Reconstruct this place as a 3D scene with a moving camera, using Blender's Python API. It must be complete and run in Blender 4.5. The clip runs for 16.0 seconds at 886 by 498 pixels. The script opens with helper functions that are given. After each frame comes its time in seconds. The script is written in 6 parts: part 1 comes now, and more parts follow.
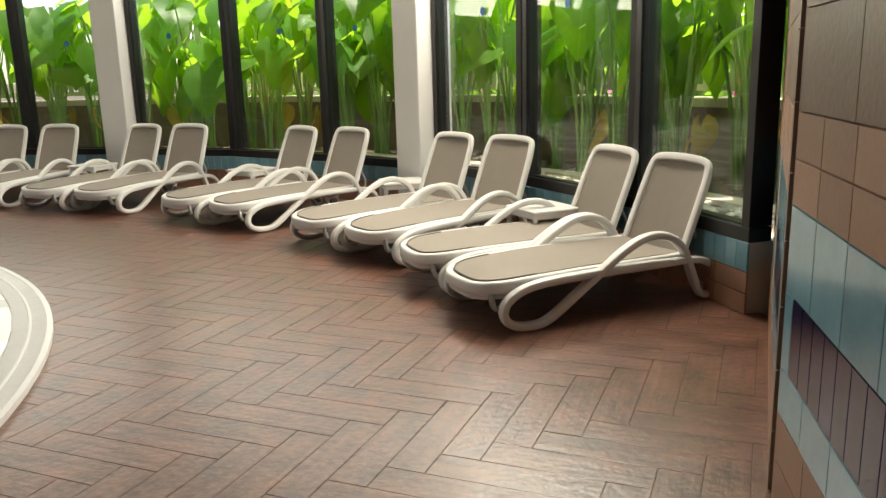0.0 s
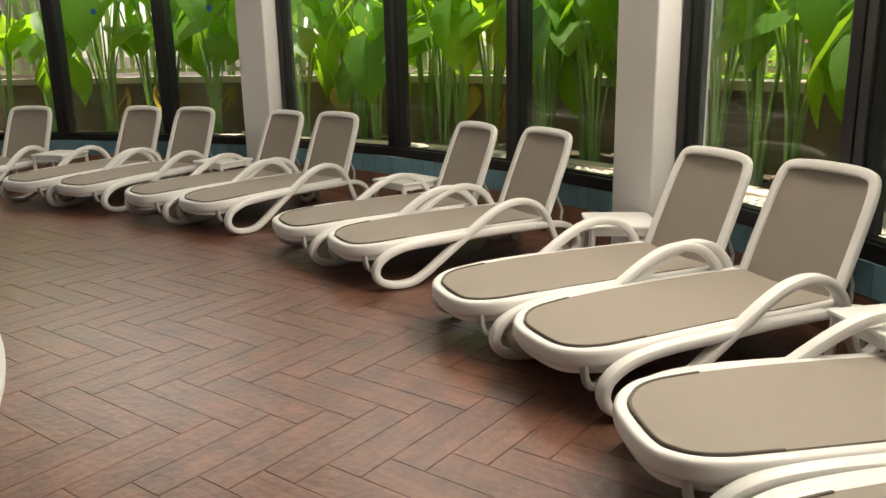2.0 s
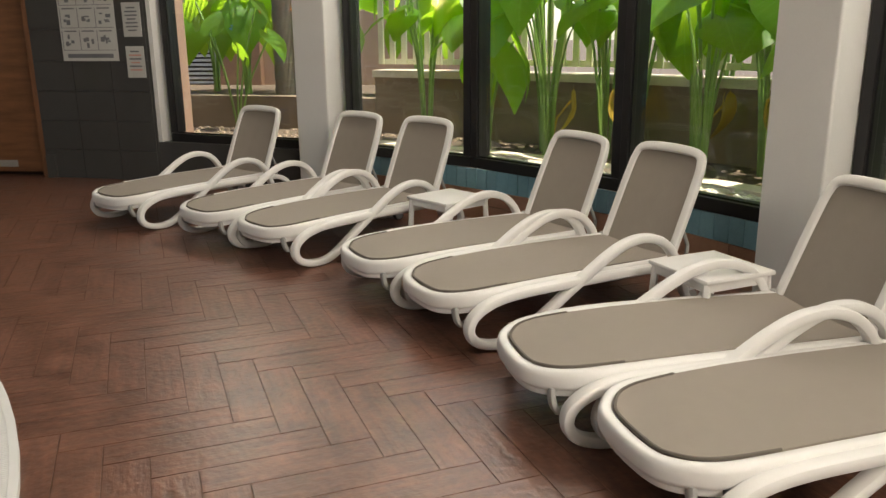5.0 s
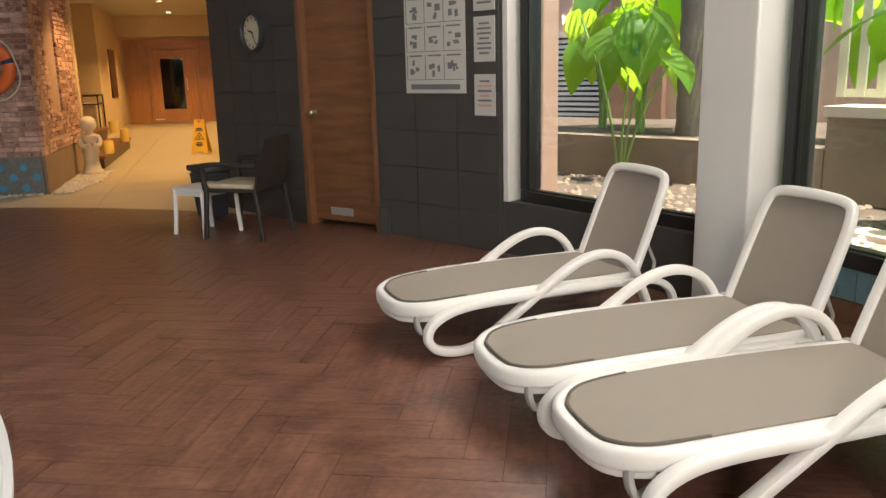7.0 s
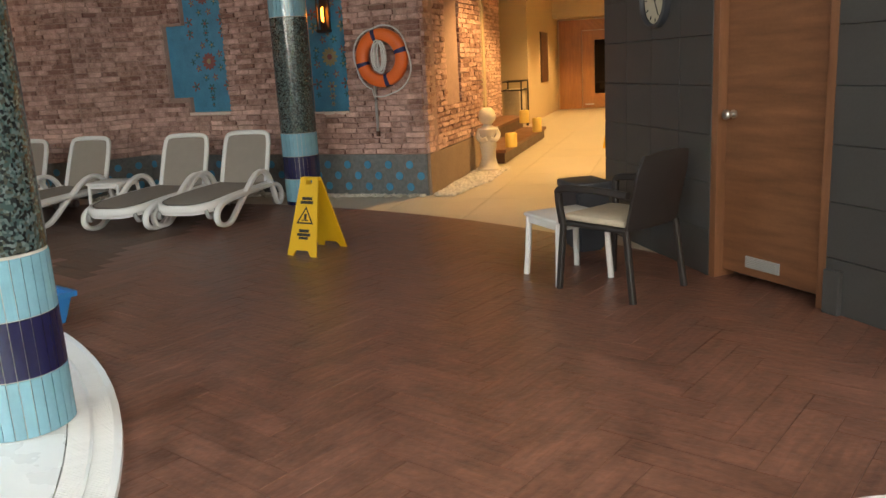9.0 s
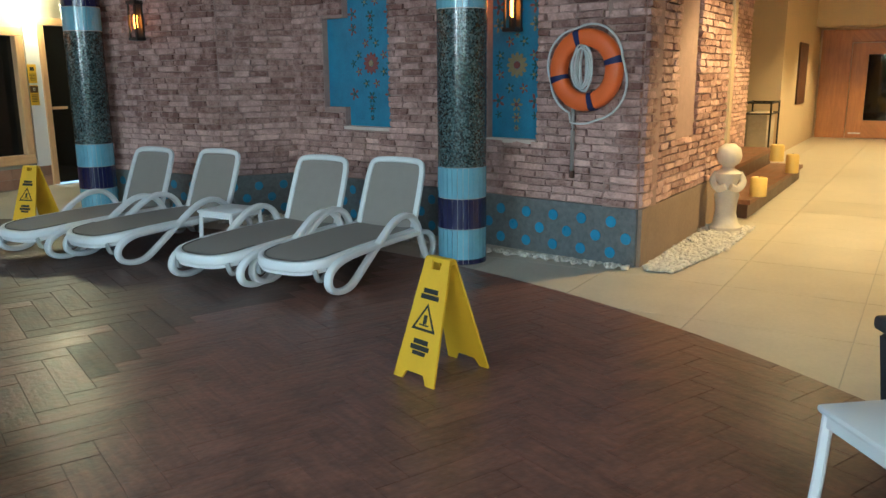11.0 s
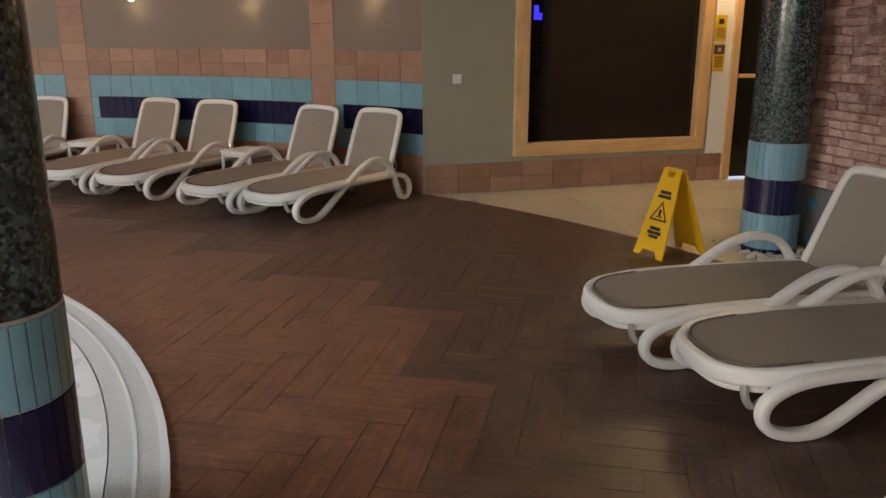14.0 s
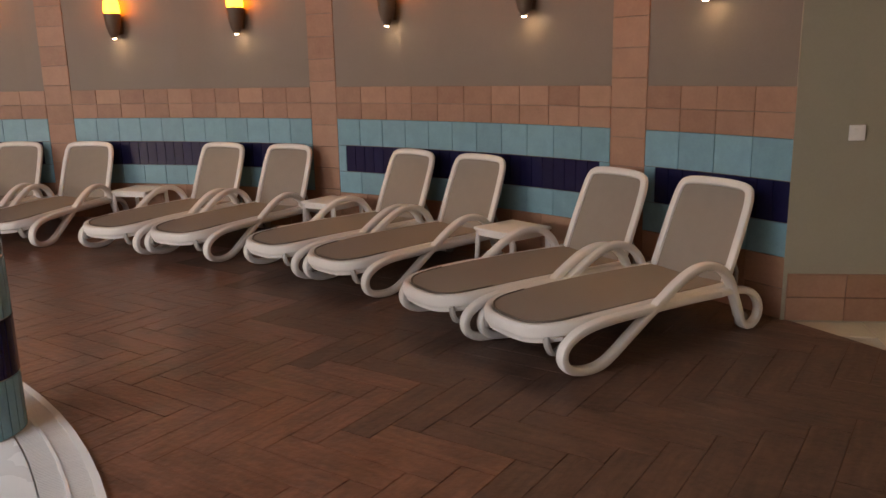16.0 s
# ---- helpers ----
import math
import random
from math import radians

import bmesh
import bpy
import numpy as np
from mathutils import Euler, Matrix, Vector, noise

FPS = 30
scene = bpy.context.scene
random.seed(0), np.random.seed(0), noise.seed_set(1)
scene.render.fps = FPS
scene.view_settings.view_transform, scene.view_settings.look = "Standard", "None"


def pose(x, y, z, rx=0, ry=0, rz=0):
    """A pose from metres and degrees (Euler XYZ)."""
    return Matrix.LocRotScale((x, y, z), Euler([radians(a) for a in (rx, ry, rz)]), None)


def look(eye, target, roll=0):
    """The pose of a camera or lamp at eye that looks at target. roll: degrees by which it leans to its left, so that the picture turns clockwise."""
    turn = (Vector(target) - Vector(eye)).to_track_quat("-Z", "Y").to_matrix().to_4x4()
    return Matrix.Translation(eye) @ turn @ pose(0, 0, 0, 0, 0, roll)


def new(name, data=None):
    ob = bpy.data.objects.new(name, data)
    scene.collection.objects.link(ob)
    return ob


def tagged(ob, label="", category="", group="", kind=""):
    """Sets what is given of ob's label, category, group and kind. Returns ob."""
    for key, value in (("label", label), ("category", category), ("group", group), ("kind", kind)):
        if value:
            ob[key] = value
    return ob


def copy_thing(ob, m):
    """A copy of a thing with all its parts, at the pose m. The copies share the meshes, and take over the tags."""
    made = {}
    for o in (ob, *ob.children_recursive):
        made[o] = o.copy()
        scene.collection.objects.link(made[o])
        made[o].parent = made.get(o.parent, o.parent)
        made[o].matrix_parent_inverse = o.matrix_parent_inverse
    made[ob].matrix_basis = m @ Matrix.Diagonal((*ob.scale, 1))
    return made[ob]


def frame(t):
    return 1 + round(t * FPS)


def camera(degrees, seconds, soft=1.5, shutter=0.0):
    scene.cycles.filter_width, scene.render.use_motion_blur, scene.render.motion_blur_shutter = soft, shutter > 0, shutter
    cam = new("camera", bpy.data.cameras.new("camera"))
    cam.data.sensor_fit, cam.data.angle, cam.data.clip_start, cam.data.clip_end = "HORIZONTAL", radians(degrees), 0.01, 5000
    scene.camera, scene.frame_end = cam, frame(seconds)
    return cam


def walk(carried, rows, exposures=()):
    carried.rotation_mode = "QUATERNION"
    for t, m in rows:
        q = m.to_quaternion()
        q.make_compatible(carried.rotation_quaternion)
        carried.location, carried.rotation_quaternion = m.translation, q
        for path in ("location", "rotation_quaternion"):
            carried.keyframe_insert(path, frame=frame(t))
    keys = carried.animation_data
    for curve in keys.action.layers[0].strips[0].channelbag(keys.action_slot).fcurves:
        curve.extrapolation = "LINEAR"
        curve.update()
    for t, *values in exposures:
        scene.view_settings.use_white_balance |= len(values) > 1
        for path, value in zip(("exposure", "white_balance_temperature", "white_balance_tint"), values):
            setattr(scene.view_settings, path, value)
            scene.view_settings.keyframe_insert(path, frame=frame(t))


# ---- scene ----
# The walk: seconds, eye (x, y, z), yaw, pitch, roll in degrees.
cam = camera(58.29, 16.0)
ROWS = [
    (0.0, 0.350, -0.279, 1.364, -1.20, -12.80, 1.48),
    (0.5, 0.312, 0.408, 1.377, 2.77, -13.10, 2.25),
    (1.0, 0.319, 1.087, 1.374, 6.17, -12.91, 2.01),
    (1.5, 0.256, 1.706, 1.382, 9.13, -13.44, 1.26),
    (2.0, 0.189, 2.395, 1.358, 13.64, -14.28, 1.14),
    (2.5, -0.047, 2.994, 1.360, 16.20, -14.68, 0.47),
    (3.0, -0.261, 3.614, 1.345, 22.76, -14.65, 0.89),
    (5.5, -2.483, 6.310, 1.396, 53.01, -14.31, 0.45),
    (6.0, -3.011, 6.701, 1.401, 61.06, -13.19, 0.34),
    (6.5, -3.520, 7.109, 1.388, 68.06, -12.59, -0.09),
    (7.0, -4.121, 7.380, 1.379, 74.68, -12.81, 1.37),
    (7.5, -4.701, 7.627, 1.377, 84.02, -13.33, 1.56),
    (8.0, -5.250, 7.712, 1.390, 91.45, -13.94, 1.18),
    (8.5, -5.745, 7.846, 1.391, 99.98, -13.68, 2.44),
    (11.0, -8.722, 7.108, 1.483, 121.43, -12.36, 0.47),
    (11.5, -9.235, 6.709, 1.489, 131.76, -12.73, 0.61),
    (12.0, -9.728, 6.286, 1.489, 142.60, -12.74, 0.67),
    (12.5, -10.036, 5.823, 1.487, 150.28, -13.70, -0.48),
    (13.0, -10.453, 5.279, 1.485, 155.60, -14.47, 0.88),
    (13.5, -10.747, 4.726, 1.480, 164.12, -15.14, 0.01),
    (14.0, -10.926, 4.112, 1.483, 168.80, -15.10, 0.03),
    (14.5, -11.077, 3.507, 1.485, 174.39, -14.48, -0.98),
    (15.0, -11.162, 2.789, 1.472, 180.88, -13.48, 0.42),
    (15.5, -11.135, 2.105, 1.463, 186.58, -13.13, 0.19),
    (16.0, -11.090, 1.440, 1.456, 190.42, -12.59, 1.10),
]
walk(cam, [(t, pose(x, y, z, 90 + pitch, roll, yaw)) for t, x, y, z, yaw, pitch, roll in ROWS],
     [(0.0, 1.4, 7200, 6), (1.0, 1.08, 7400, 9), (2.5, 1.07, 7300, 10), (6.0, 1.63, 7200, 13), (7.5, 2.13, 6800, 13), (8.5, 2.35, 6900, 12), (11.0, 2.52, 4900, -6), (12.0, 2.6, 6000, 9), (13.0, 2.4, 6900, 18), (15.0, 2.35, 7000, 15), (15.5, 2.33, 7500, 22), (16.0, 2.25, 7500, 27)])

# ---- world, sun, lamps ----
CX, CY = -5.94, 2.11            # middle of the round pool
world = bpy.data.worlds.new("sky")
scene.world = world
world.use_nodes = True
wn = world.node_tree.nodes
sky = wn.new("ShaderNodeTexSky")
sky.sky_type, sky.sun_disc = "NISHITA", False
sky.sun_elevation, sky.sun_rotation = radians(80), radians(60)
world.node_tree.links.new(sky.outputs[0], wn["Background"].inputs[0])
wn["Background"].inputs[1].default_value = 0.15


def lamp(name, kind, energy, color, m, **props):
    data = bpy.data.lights.new(name, kind)
    data.energy, data.color = energy, color
    for key, value in props.items():
        if key == "size":
            data.size = value
        elif key == "soft":
            data.shadow_soft_size = value
        elif key == "angle":
            data.angle = value
        elif key == "spot":
            data.spot_size, data.spot_blend = radians(value), 0.5
    ob = new(name, data)
    ob.matrix_world = m
    return ob


SUN_DIR = Vector((math.sin(radians(60)) * math.cos(radians(80)), math.cos(radians(60)) * math.cos(radians(80)), math.sin(radians(80))))
lamp("sun", "SUN", 4.3, (1.0, 0.95, 0.86), look(SUN_DIR * 30, (0, 0, 0)), angle=radians(0.5))
WARM, AMBER = (1.0, 0.66, 0.28), (1.0, 0.5, 0.16)
# the sky's light through the upper part of each window bay
for bearing, wide, tall, power in ((26.5, 3.5, 1.05, 100), (56.5, 3.7, 1.05, 30), (87.5, 3.7, 1.05, 32), (110.9, 1.3, 1.05, 13)):
    a = radians(bearing)
    eye = Vector((CX + 8.0 * math.cos(a), CY + 8.02 * math.sin(a), 2.9))
    win_lamp = lamp("window_daylight", "AREA", power, (1.0, 0.94, 0.85), look(eye, (CX + 4.6 * math.cos(a), CY + 4.6 * math.sin(a), 1.5)))
    win_lamp.data.shape, win_lamp.data.size, win_lamp.data.size_y = "RECTANGLE", wide, tall
# added cool fill under an invented ceiling opening, brighter on the pool's west side
pool_fill = lamp("skylight_daylight", "AREA", 44, (0.66, 0.86, 1.0), look((CX - 0.85, CY, 3.8), (CX - 0.85, CY + 0.001, 0)))
pool_fill.data.shape, pool_fill.data.size = "DISK", 2.9


# ---- helpers for building ----
def part(name, bm, material, parent=None, label="", kind="", smooth=False):
    me = bpy.data.meshes.new(name)
    bmesh.ops.recalc_face_normals(bm, faces=bm.faces)
    bm.to_mesh(me)
    bm.free()
    if smooth:
        me.polygons.foreach_set("use_smooth", [True] * len(me.polygons))
        me.set_sharp_from_angle(angle=radians(40))
    me.materials.append(material)
    ob = new(name, me)
    if parent is not None:
        ob.parent = parent
    if label:
        ob["label"] = label
    if kind:
        ob["kind"] = kind
    return ob


def piece(name, me, parent, m):
    ob = new(name, me)
    ob.parent = parent
    ob.matrix_basis = m
    return ob


def thing(name, label, category, group="", kind="", m=None):
    ob = new(name)
    ob.empty_display_size = 0.1
    if m is not None:
        ob.matrix_world = m
    return tagged(ob, label, category, group, kind)


def mesh_of(bm, name, material):
    me = bpy.data.meshes.new(name)
    bmesh.ops.recalc_face_normals(bm, faces=bm.faces)
    bm.to_mesh(me)
    bm.free()
    me.materials.append(material)
    return me


def box(bm, x0, x1, y0, y1, z0, z1, bevel=0.0, m=None):
    made = bmesh.ops.create_cube(bm, size=1.0)["verts"]
    t = Matrix.Translation(((x0 + x1) / 2, (y0 + y1) / 2, (z0 + z1) / 2)) @ Matrix.Diagonal((x1 - x0, y1 - y0, z1 - z0, 1))
    if m is not None:
        t = m @ t
    bmesh.ops.transform(bm, matrix=t, verts=made)
    if bevel:
        edges = list({e for v in made for e in v.link_edges})
        bmesh.ops.bevel(bm, geom=edges, offset=bevel, segments=2, affect="EDGES", profile=0.5)
    return bm


def boxes(*dims, bevel=0.0):
    bm = bmesh.new()
    for d in dims:
        box(bm, *d, bevel=bevel)
    return bm


def spline(pts, steps=6, closed=False):
    pts = [Vector(p) for p in pts]
    n, out = len(pts), []
    for i in range(n if closed else n - 1):
        if closed:
            a, b, c, d = (pts[(i + k) % n] for k in (-1, 0, 1, 2))
        else:
            a, b, c, d = pts[max(i - 1, 0)], pts[i], pts[i + 1], pts[min(i + 2, n - 1)]
        for s in range(steps):
            t = s / steps
            out.append(0.5 * (2 * b + (c - a) * t + (2 * a - 5 * b + 4 * c - d) * t * t + (3 * b - a - 3 * c + d) * t ** 3))
    if not closed:
        out.append(pts[-1])
    return out


def sweep(bm, pts, flat, tall, axis, closed=False, sides=10):
    """A rounded bar along pts; tall is its half size along axis, flat across it."""
    pts = [Vector(p) for p in pts]
    axis = Vector(axis).normalized()
    n, rings = len(pts), []
    for i, p in enumerate(pts):
        q0 = pts[(i - 1) % n] if (closed or i > 0) else p
        q1 = pts[(i + 1) % n] if (closed or i < n - 1) else p
        t = (q1 - q0).normalized()
        side = t.cross(axis)
        side = side.normalized() if side.length > 1e-4 else Vector((1, 0, 0))
        up = side.cross(t).normalized()
        ring = []
        for k in range(sides):
            a = 2 * math.pi * (k + 0.5) / sides
            ca, sa = math.cos(a), math.sin(a)
            ca, sa = math.copysign(abs(ca) ** 0.6, ca), math.copysign(abs(sa) ** 0.6, sa)
            ring.append(bm.verts.new(p + side * (ca * flat) + up * (sa * tall)))
        rings.append(ring)
    for i in range(n if closed else n - 1):
        a, b = rings[i], rings[(i + 1) % n]
        for k in range(sides):
            bm.faces.new((a[k], a[(k + 1) % sides], b[(k + 1) % sides], b[k]))
    if not closed:
        bm.faces.new(rings[0][::-1])
        bm.faces.new(rings[-1])
    return bm


def tube(bm, pts, r, sides=8, closed=False):
    pts = [Vector(p) for p in pts]
    d = (pts[-1] - pts[0]) if not closed else Vector((0, 0, 1))
    axis = Vector((0.3, 0.2, 1)) if abs(d.normalized().z) < 0.8 else Vector((0.2, 1, 0.1))
    return sweep(bm, pts, r, r, axis, closed, sides)


def lathe(bm, profile, n=24, m=None, cap=True):
    rings = []
    for r, z in profile:
        ring = []
        for k in range(n):
            a = 2 * math.pi * k / n
            v = Vector((r * math.cos(a), r * math.sin(a), z))
            ring.append(bm.verts.new(m @ v if m is not None else v))
        rings.append(ring)
    for a, b in zip(rings, rings[1:]):
        for k in range(n):
            bm.faces.new((a[k], a[(k + 1) % n], b[(k + 1) % n], b[k]))
    if cap:
        bm.faces.new(rings[0][::-1])
        bm.faces.new(rings[-1])
    return bm


def prism(bm, outline, z0, z1):
    a = [bm.verts.new((x, y, z0)) for x, y in outline]
    b = [bm.verts.new((x, y, z1)) for x, y in outline]
    n = len(a)
    for k in range(n):
        bm.faces.new((a[k], a[(k + 1) % n], b[(k + 1) % n], b[k]))
    bm.faces.new(a[::-1])
    bm.faces.new(b)
    return bm


def pol(r, a, z=0.0):
    return Vector((CX + r * math.cos(radians(a)), CY + r * math.sin(radians(a)), z))


def polm(r, a, z=0.0):
    """At radius r and bearing a: local x along the ring (clockwise), y outwards, z up."""
    p = pol(r, a, z)
    return pose(p.x, p.y, p.z, 0, 0, a - 90)


def arc(bm, r0, r1, a0, a1, z0, z1, n=0):
    n = n or max(2, int(abs(a1 - a0) / 2))
    cols = []
    for i in range(n + 1):
        a = a0 + (a1 - a0) * i / n
        cols.append([bm.verts.new(pol(r, a, z)) for r, z in ((r0, z0), (r1, z0), (r1, z1), (r0, z1))])
    for a, b in zip(cols, cols[1:]):
        for k in range(4):
            bm.faces.new((a[k], a[(k + 1) % 4], b[(k + 1) % 4], b[k]))
    if abs(a1 - a0) < 359.9:
        bm.faces.new(cols[0][::-1])
        bm.faces.new(cols[-1])
    else:
        bmesh.ops.remove_doubles(bm, verts=bm.verts, dist=1e-4)
    return bm


def slab(bm, p, q, thick, z0, z1):
    """A straight wall from p to q, thick to the left of the way from p to q."""
    p, q = Vector((*p, 0)), Vector((*q, 0))
    d = (q - p).normalized()
    n = Vector((-d.y, d.x, 0)) * thick
    return prism(bm, [(v.x, v.y) for v in (p, q, q + n, p + n)], z0, z1)


# ---- materials ----
def mat(name, base, rough=0.5, metal=0.0, vary=0.25, scale=6.0, bump=0.1, fine=60.0, rand=0.0, island=0.0, tint=None, spec=0.5, coat=0.0):
    """Base colour with stains and grain, worn gloss and fine relief. rand, island: change from piece to piece."""
    m = bpy.data.materials.new(name)
    m.use_nodes = True
    nt = m.node_tree
    bsdf = nt.nodes["Principled BSDF"]
    geo = nt.nodes.new("ShaderNodeNewGeometry")

    def noise_at(s, detail):
        n = nt.nodes.new("ShaderNodeTexNoise")
        n.inputs["Scale"].default_value, n.inputs["Detail"].default_value = s, detail
        nt.links.new(geo.outputs["Position"], n.inputs["Vector"])
        return n.outputs["Fac"]

    big, small = noise_at(scale, 4), noise_at(fine, 3)

    def math_node(op, a, b):
        n = nt.nodes.new("ShaderNodeMath")
        n.operation = op
        for i, v in enumerate((a, b)):
            if isinstance(v, (int, float)):
                n.inputs[i].default_value = v
            else:
                nt.links.new(v, n.inputs[i])
        return n.outputs[0]

    f = math_node("ADD", math_node("MULTIPLY", math_node("SUBTRACT", big, 0.5), 1.3 * vary), math_node("MULTIPLY", math_node("SUBTRACT", small, 0.5), 0.7 * vary))
    if rand:
        info = nt.nodes.new("ShaderNodeObjectInfo")
        f = math_node("ADD", f, math_node("MULTIPLY", math_node("SUBTRACT", info.outputs["Random"], 0.5), rand))
    if island:
        f = math_node("ADD", f, math_node("MULTIPLY", math_node("SUBTRACT", geo.outputs["Random Per Island"], 0.5), island))
    f = math_node("ADD", f, 0.5)
    ramp = nt.nodes.new("ShaderNodeMix")
    ramp.data_type = "RGBA"
    ramp.clamp_factor = True
    dark = tint or tuple(c * 0.45 for c in base)
    light = tuple(min(1.0, 2 * c - d) for c, d in zip(base, dark))
    ramp.inputs[6].default_value = (*dark, 1)
    ramp.inputs[7].default_value = (*light, 1)
    nt.links.new(f, ramp.inputs[0])
    nt.links.new(ramp.outputs[2], bsdf.inputs["Base Color"])
    nt.links.new(math_node("ADD", math_node("MULTIPLY", big, 0.25 * min(rough * 2, 1)), rough - 0.125 * min(rough * 2, 1)), bsdf.inputs["Roughness"])
    bsdf.inputs["Metallic"].default_value = metal
    bsdf.inputs["Specular IOR Level"].default_value = spec
    bsdf.inputs["Coat Weight"].default_value = coat
    if bump:
        b = nt.nodes.new("ShaderNodeBump")
        b.inputs["Strength"].default_value = bump
        b.inputs["Distance"].default_value = 0.01
        nt.links.new(math_node("ADD", small, math_node("MULTIPLY", big, 0.6)), b.inputs["Height"])
        nt.links.new(b.outputs[0], bsdf.inputs["Normal"])
    return m


def streaked(m, along, strength, amount=0.5):
    """Adds wood streaks that run along the UV's u."""
    nt = m.node_tree
    bsdf = nt.nodes["Principled BSDF"]
    uv = nt.nodes.new("ShaderNodeUVMap")
    mp = nt.nodes.new("ShaderNodeMapping")
    mp.inputs["Scale"].default_value = (along, along * 9, 1)
    n = nt.nodes.new("ShaderNodeTexNoise")
    n.inputs["Scale"].default_value, n.inputs["Detail"].default_value, n.inputs["Roughness"].default_value = 1.0, 5, 0.65
    info = nt.nodes.new("ShaderNodeObjectInfo")
    add = nt.nodes.new("ShaderNodeVectorMath")
    sc = nt.nodes.new("ShaderNodeMath")
    sc.operation = "MULTIPLY"
    sc.inputs[1].default_value = 37.0
    nt.links.new(info.outputs["Random"], sc.inputs[0])
    nt.links.new(uv.outputs[0], add.inputs[0])
    nt.links.new(sc.outputs[0], add.inputs[1])
    nt.links.new(add.outputs[0], mp.inputs[0])
    nt.links.new(mp.outputs[0], n.inputs["Vector"])
    old = bsdf.inputs["Base Color"].links[0].from_socket
    mix = nt.nodes.new("ShaderNodeMix")
    mix.data_type, mix.blend_type = "RGBA", "OVERLAY"
    mix.inputs[0].default_value = amount
    nt.links.new(old, mix.inputs[6])
    nt.links.new(n.outputs["Fac"], mix.inputs[7])
    nt.links.new(mix.outputs[2], bsdf.inputs["Base Color"])
    b = nt.nodes.new("ShaderNodeBump")
    b.inputs["Strength"].default_value, b.inputs["Distance"].default_value = strength, 0.004
    nt.links.new(n.outputs["Fac"], b.inputs["Height"])
    if bsdf.inputs["Normal"].links:
        nt.links.new(bsdf.inputs["Normal"].links[0].from_socket, b.inputs["Normal"])
    nt.links.new(b.outputs[0], bsdf.inputs["Normal"])
    return m


def glow(name, color, strength):
    m = bpy.data.materials.new(name)
    m.use_nodes = True
    b = m.node_tree.nodes["Principled BSDF"]
    b.inputs["Base Color"].default_value = (*color, 1)
    b.inputs["Emission Color"].default_value = (*color, 1)
    b.inputs["Emission Strength"].default_value = strength
    return m


def leafy(name, base, light):
    m = mat(name, base, 0.42, vary=0.5, scale=5, bump=0.15, fine=25, rand=0.9, tint=tuple(c * 0.5 for c in base), spec=0.4)
    nt = m.node_tree
    bsdf, out = nt.nodes["Principled BSDF"], nt.nodes["Material Output"]
    tr = nt.nodes.new("ShaderNodeBsdfTranslucent")
    tr.inputs[0].default_value = (*light, 1)
    mx = nt.nodes.new("ShaderNodeMixShader")
    mx.inputs[0].default_value = 0.58
    # pale midrib and side veins
    tc = nt.nodes.new("ShaderNodeTexCoord")
    sp = nt.nodes.new("ShaderNodeSeparateXYZ")
    nt.links.new(tc.outputs["Object"], sp.inputs[0])

    def op(kind_, a, b):
        n = nt.nodes.new("ShaderNodeMath")
        n.operation = kind_
        for i, v in enumerate((a, b)):
            if isinstance(v, (int, float)):
                n.inputs[i].default_value = v
            else:
                nt.links.new(v, n.inputs[i])
        return n.outputs[0]

    ay = op("ABSOLUTE", sp.outputs[1], 0)
    veins = op("LESS_THAN", op("FRACT", op("MULTIPLY", op("SUBTRACT", sp.outputs[0], op("MULTIPLY", ay, 0.7)), 14.0), 0), 0.14)
    rib = op("MAXIMUM", op("LESS_THAN", ay, 0.006), op("MULTIPLY", veins, 0.6))
    old = bsdf.inputs["Base Color"].links[0].from_socket
    vm = nt.nodes.new("ShaderNodeMix")
    vm.data_type = "RGBA"
    vm.inputs[7].default_value = (0.26, 0.4, 0.12, 1)
    nt.links.new(op("MULTIPLY", rib, 0.55), vm.inputs[0])
    nt.links.new(old, vm.inputs[6])
    nt.links.new(vm.outputs[2], bsdf.inputs["Base Color"])
    nt.links.new(bsdf.outputs[0], mx.inputs[1])
    nt.links.new(tr.outputs[0], mx.inputs[2])
    nt.links.new(mx.outputs[0], out.inputs[0])
    return m


M_PLANK = streaked(mat("wood_look_tile", (0.13, 0.06, 0.041), 0.33, vary=1.3, scale=5.5, bump=0.3, fine=30, rand=0.12, island=0.12, tint=(0.062, 0.029, 0.02)), 3.0, 0.6, 0.75)
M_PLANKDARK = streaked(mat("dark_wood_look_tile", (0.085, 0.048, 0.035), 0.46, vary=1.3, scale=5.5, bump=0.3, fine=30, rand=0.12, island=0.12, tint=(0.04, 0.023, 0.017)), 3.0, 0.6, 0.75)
M_GROUT = mat("dark_grout", (0.1, 0.055, 0.04), 0.8, vary=0.4)
M_STONE = mat("cream_stone_floor", (0.47, 0.42, 0.33), 0.33, vary=0.3, scale=2.2, bump=0.05, fine=40, island=0.1)
M_WHITE = mat("white_resin", (0.78, 0.76, 0.71), 0.38, vary=0.08, scale=9, bump=0.03, fine=160)
M_SLING = mat("taupe_mesh_fabric", (0.25, 0.217, 0.187), 0.75, vary=0.14, scale=14, bump=0.25, fine=420)
M_PIPING = mat("dark_taupe_piping", (0.1, 0.085, 0.07), 0.7, vary=0.15, scale=14)
M_GREYP = mat("grey_plastic", (0.3, 0.3, 0.29), 0.45, vary=0.2)
M_BLACK = mat("black_aluminium", (0.009, 0.009, 0.01), 0.45, vary=0.3, bump=0.03)
M_COLWHITE = mat("white_painted_column", (0.72, 0.7, 0.66), 0.6, vary=0.08, scale=3, bump=0.06, fine=90)
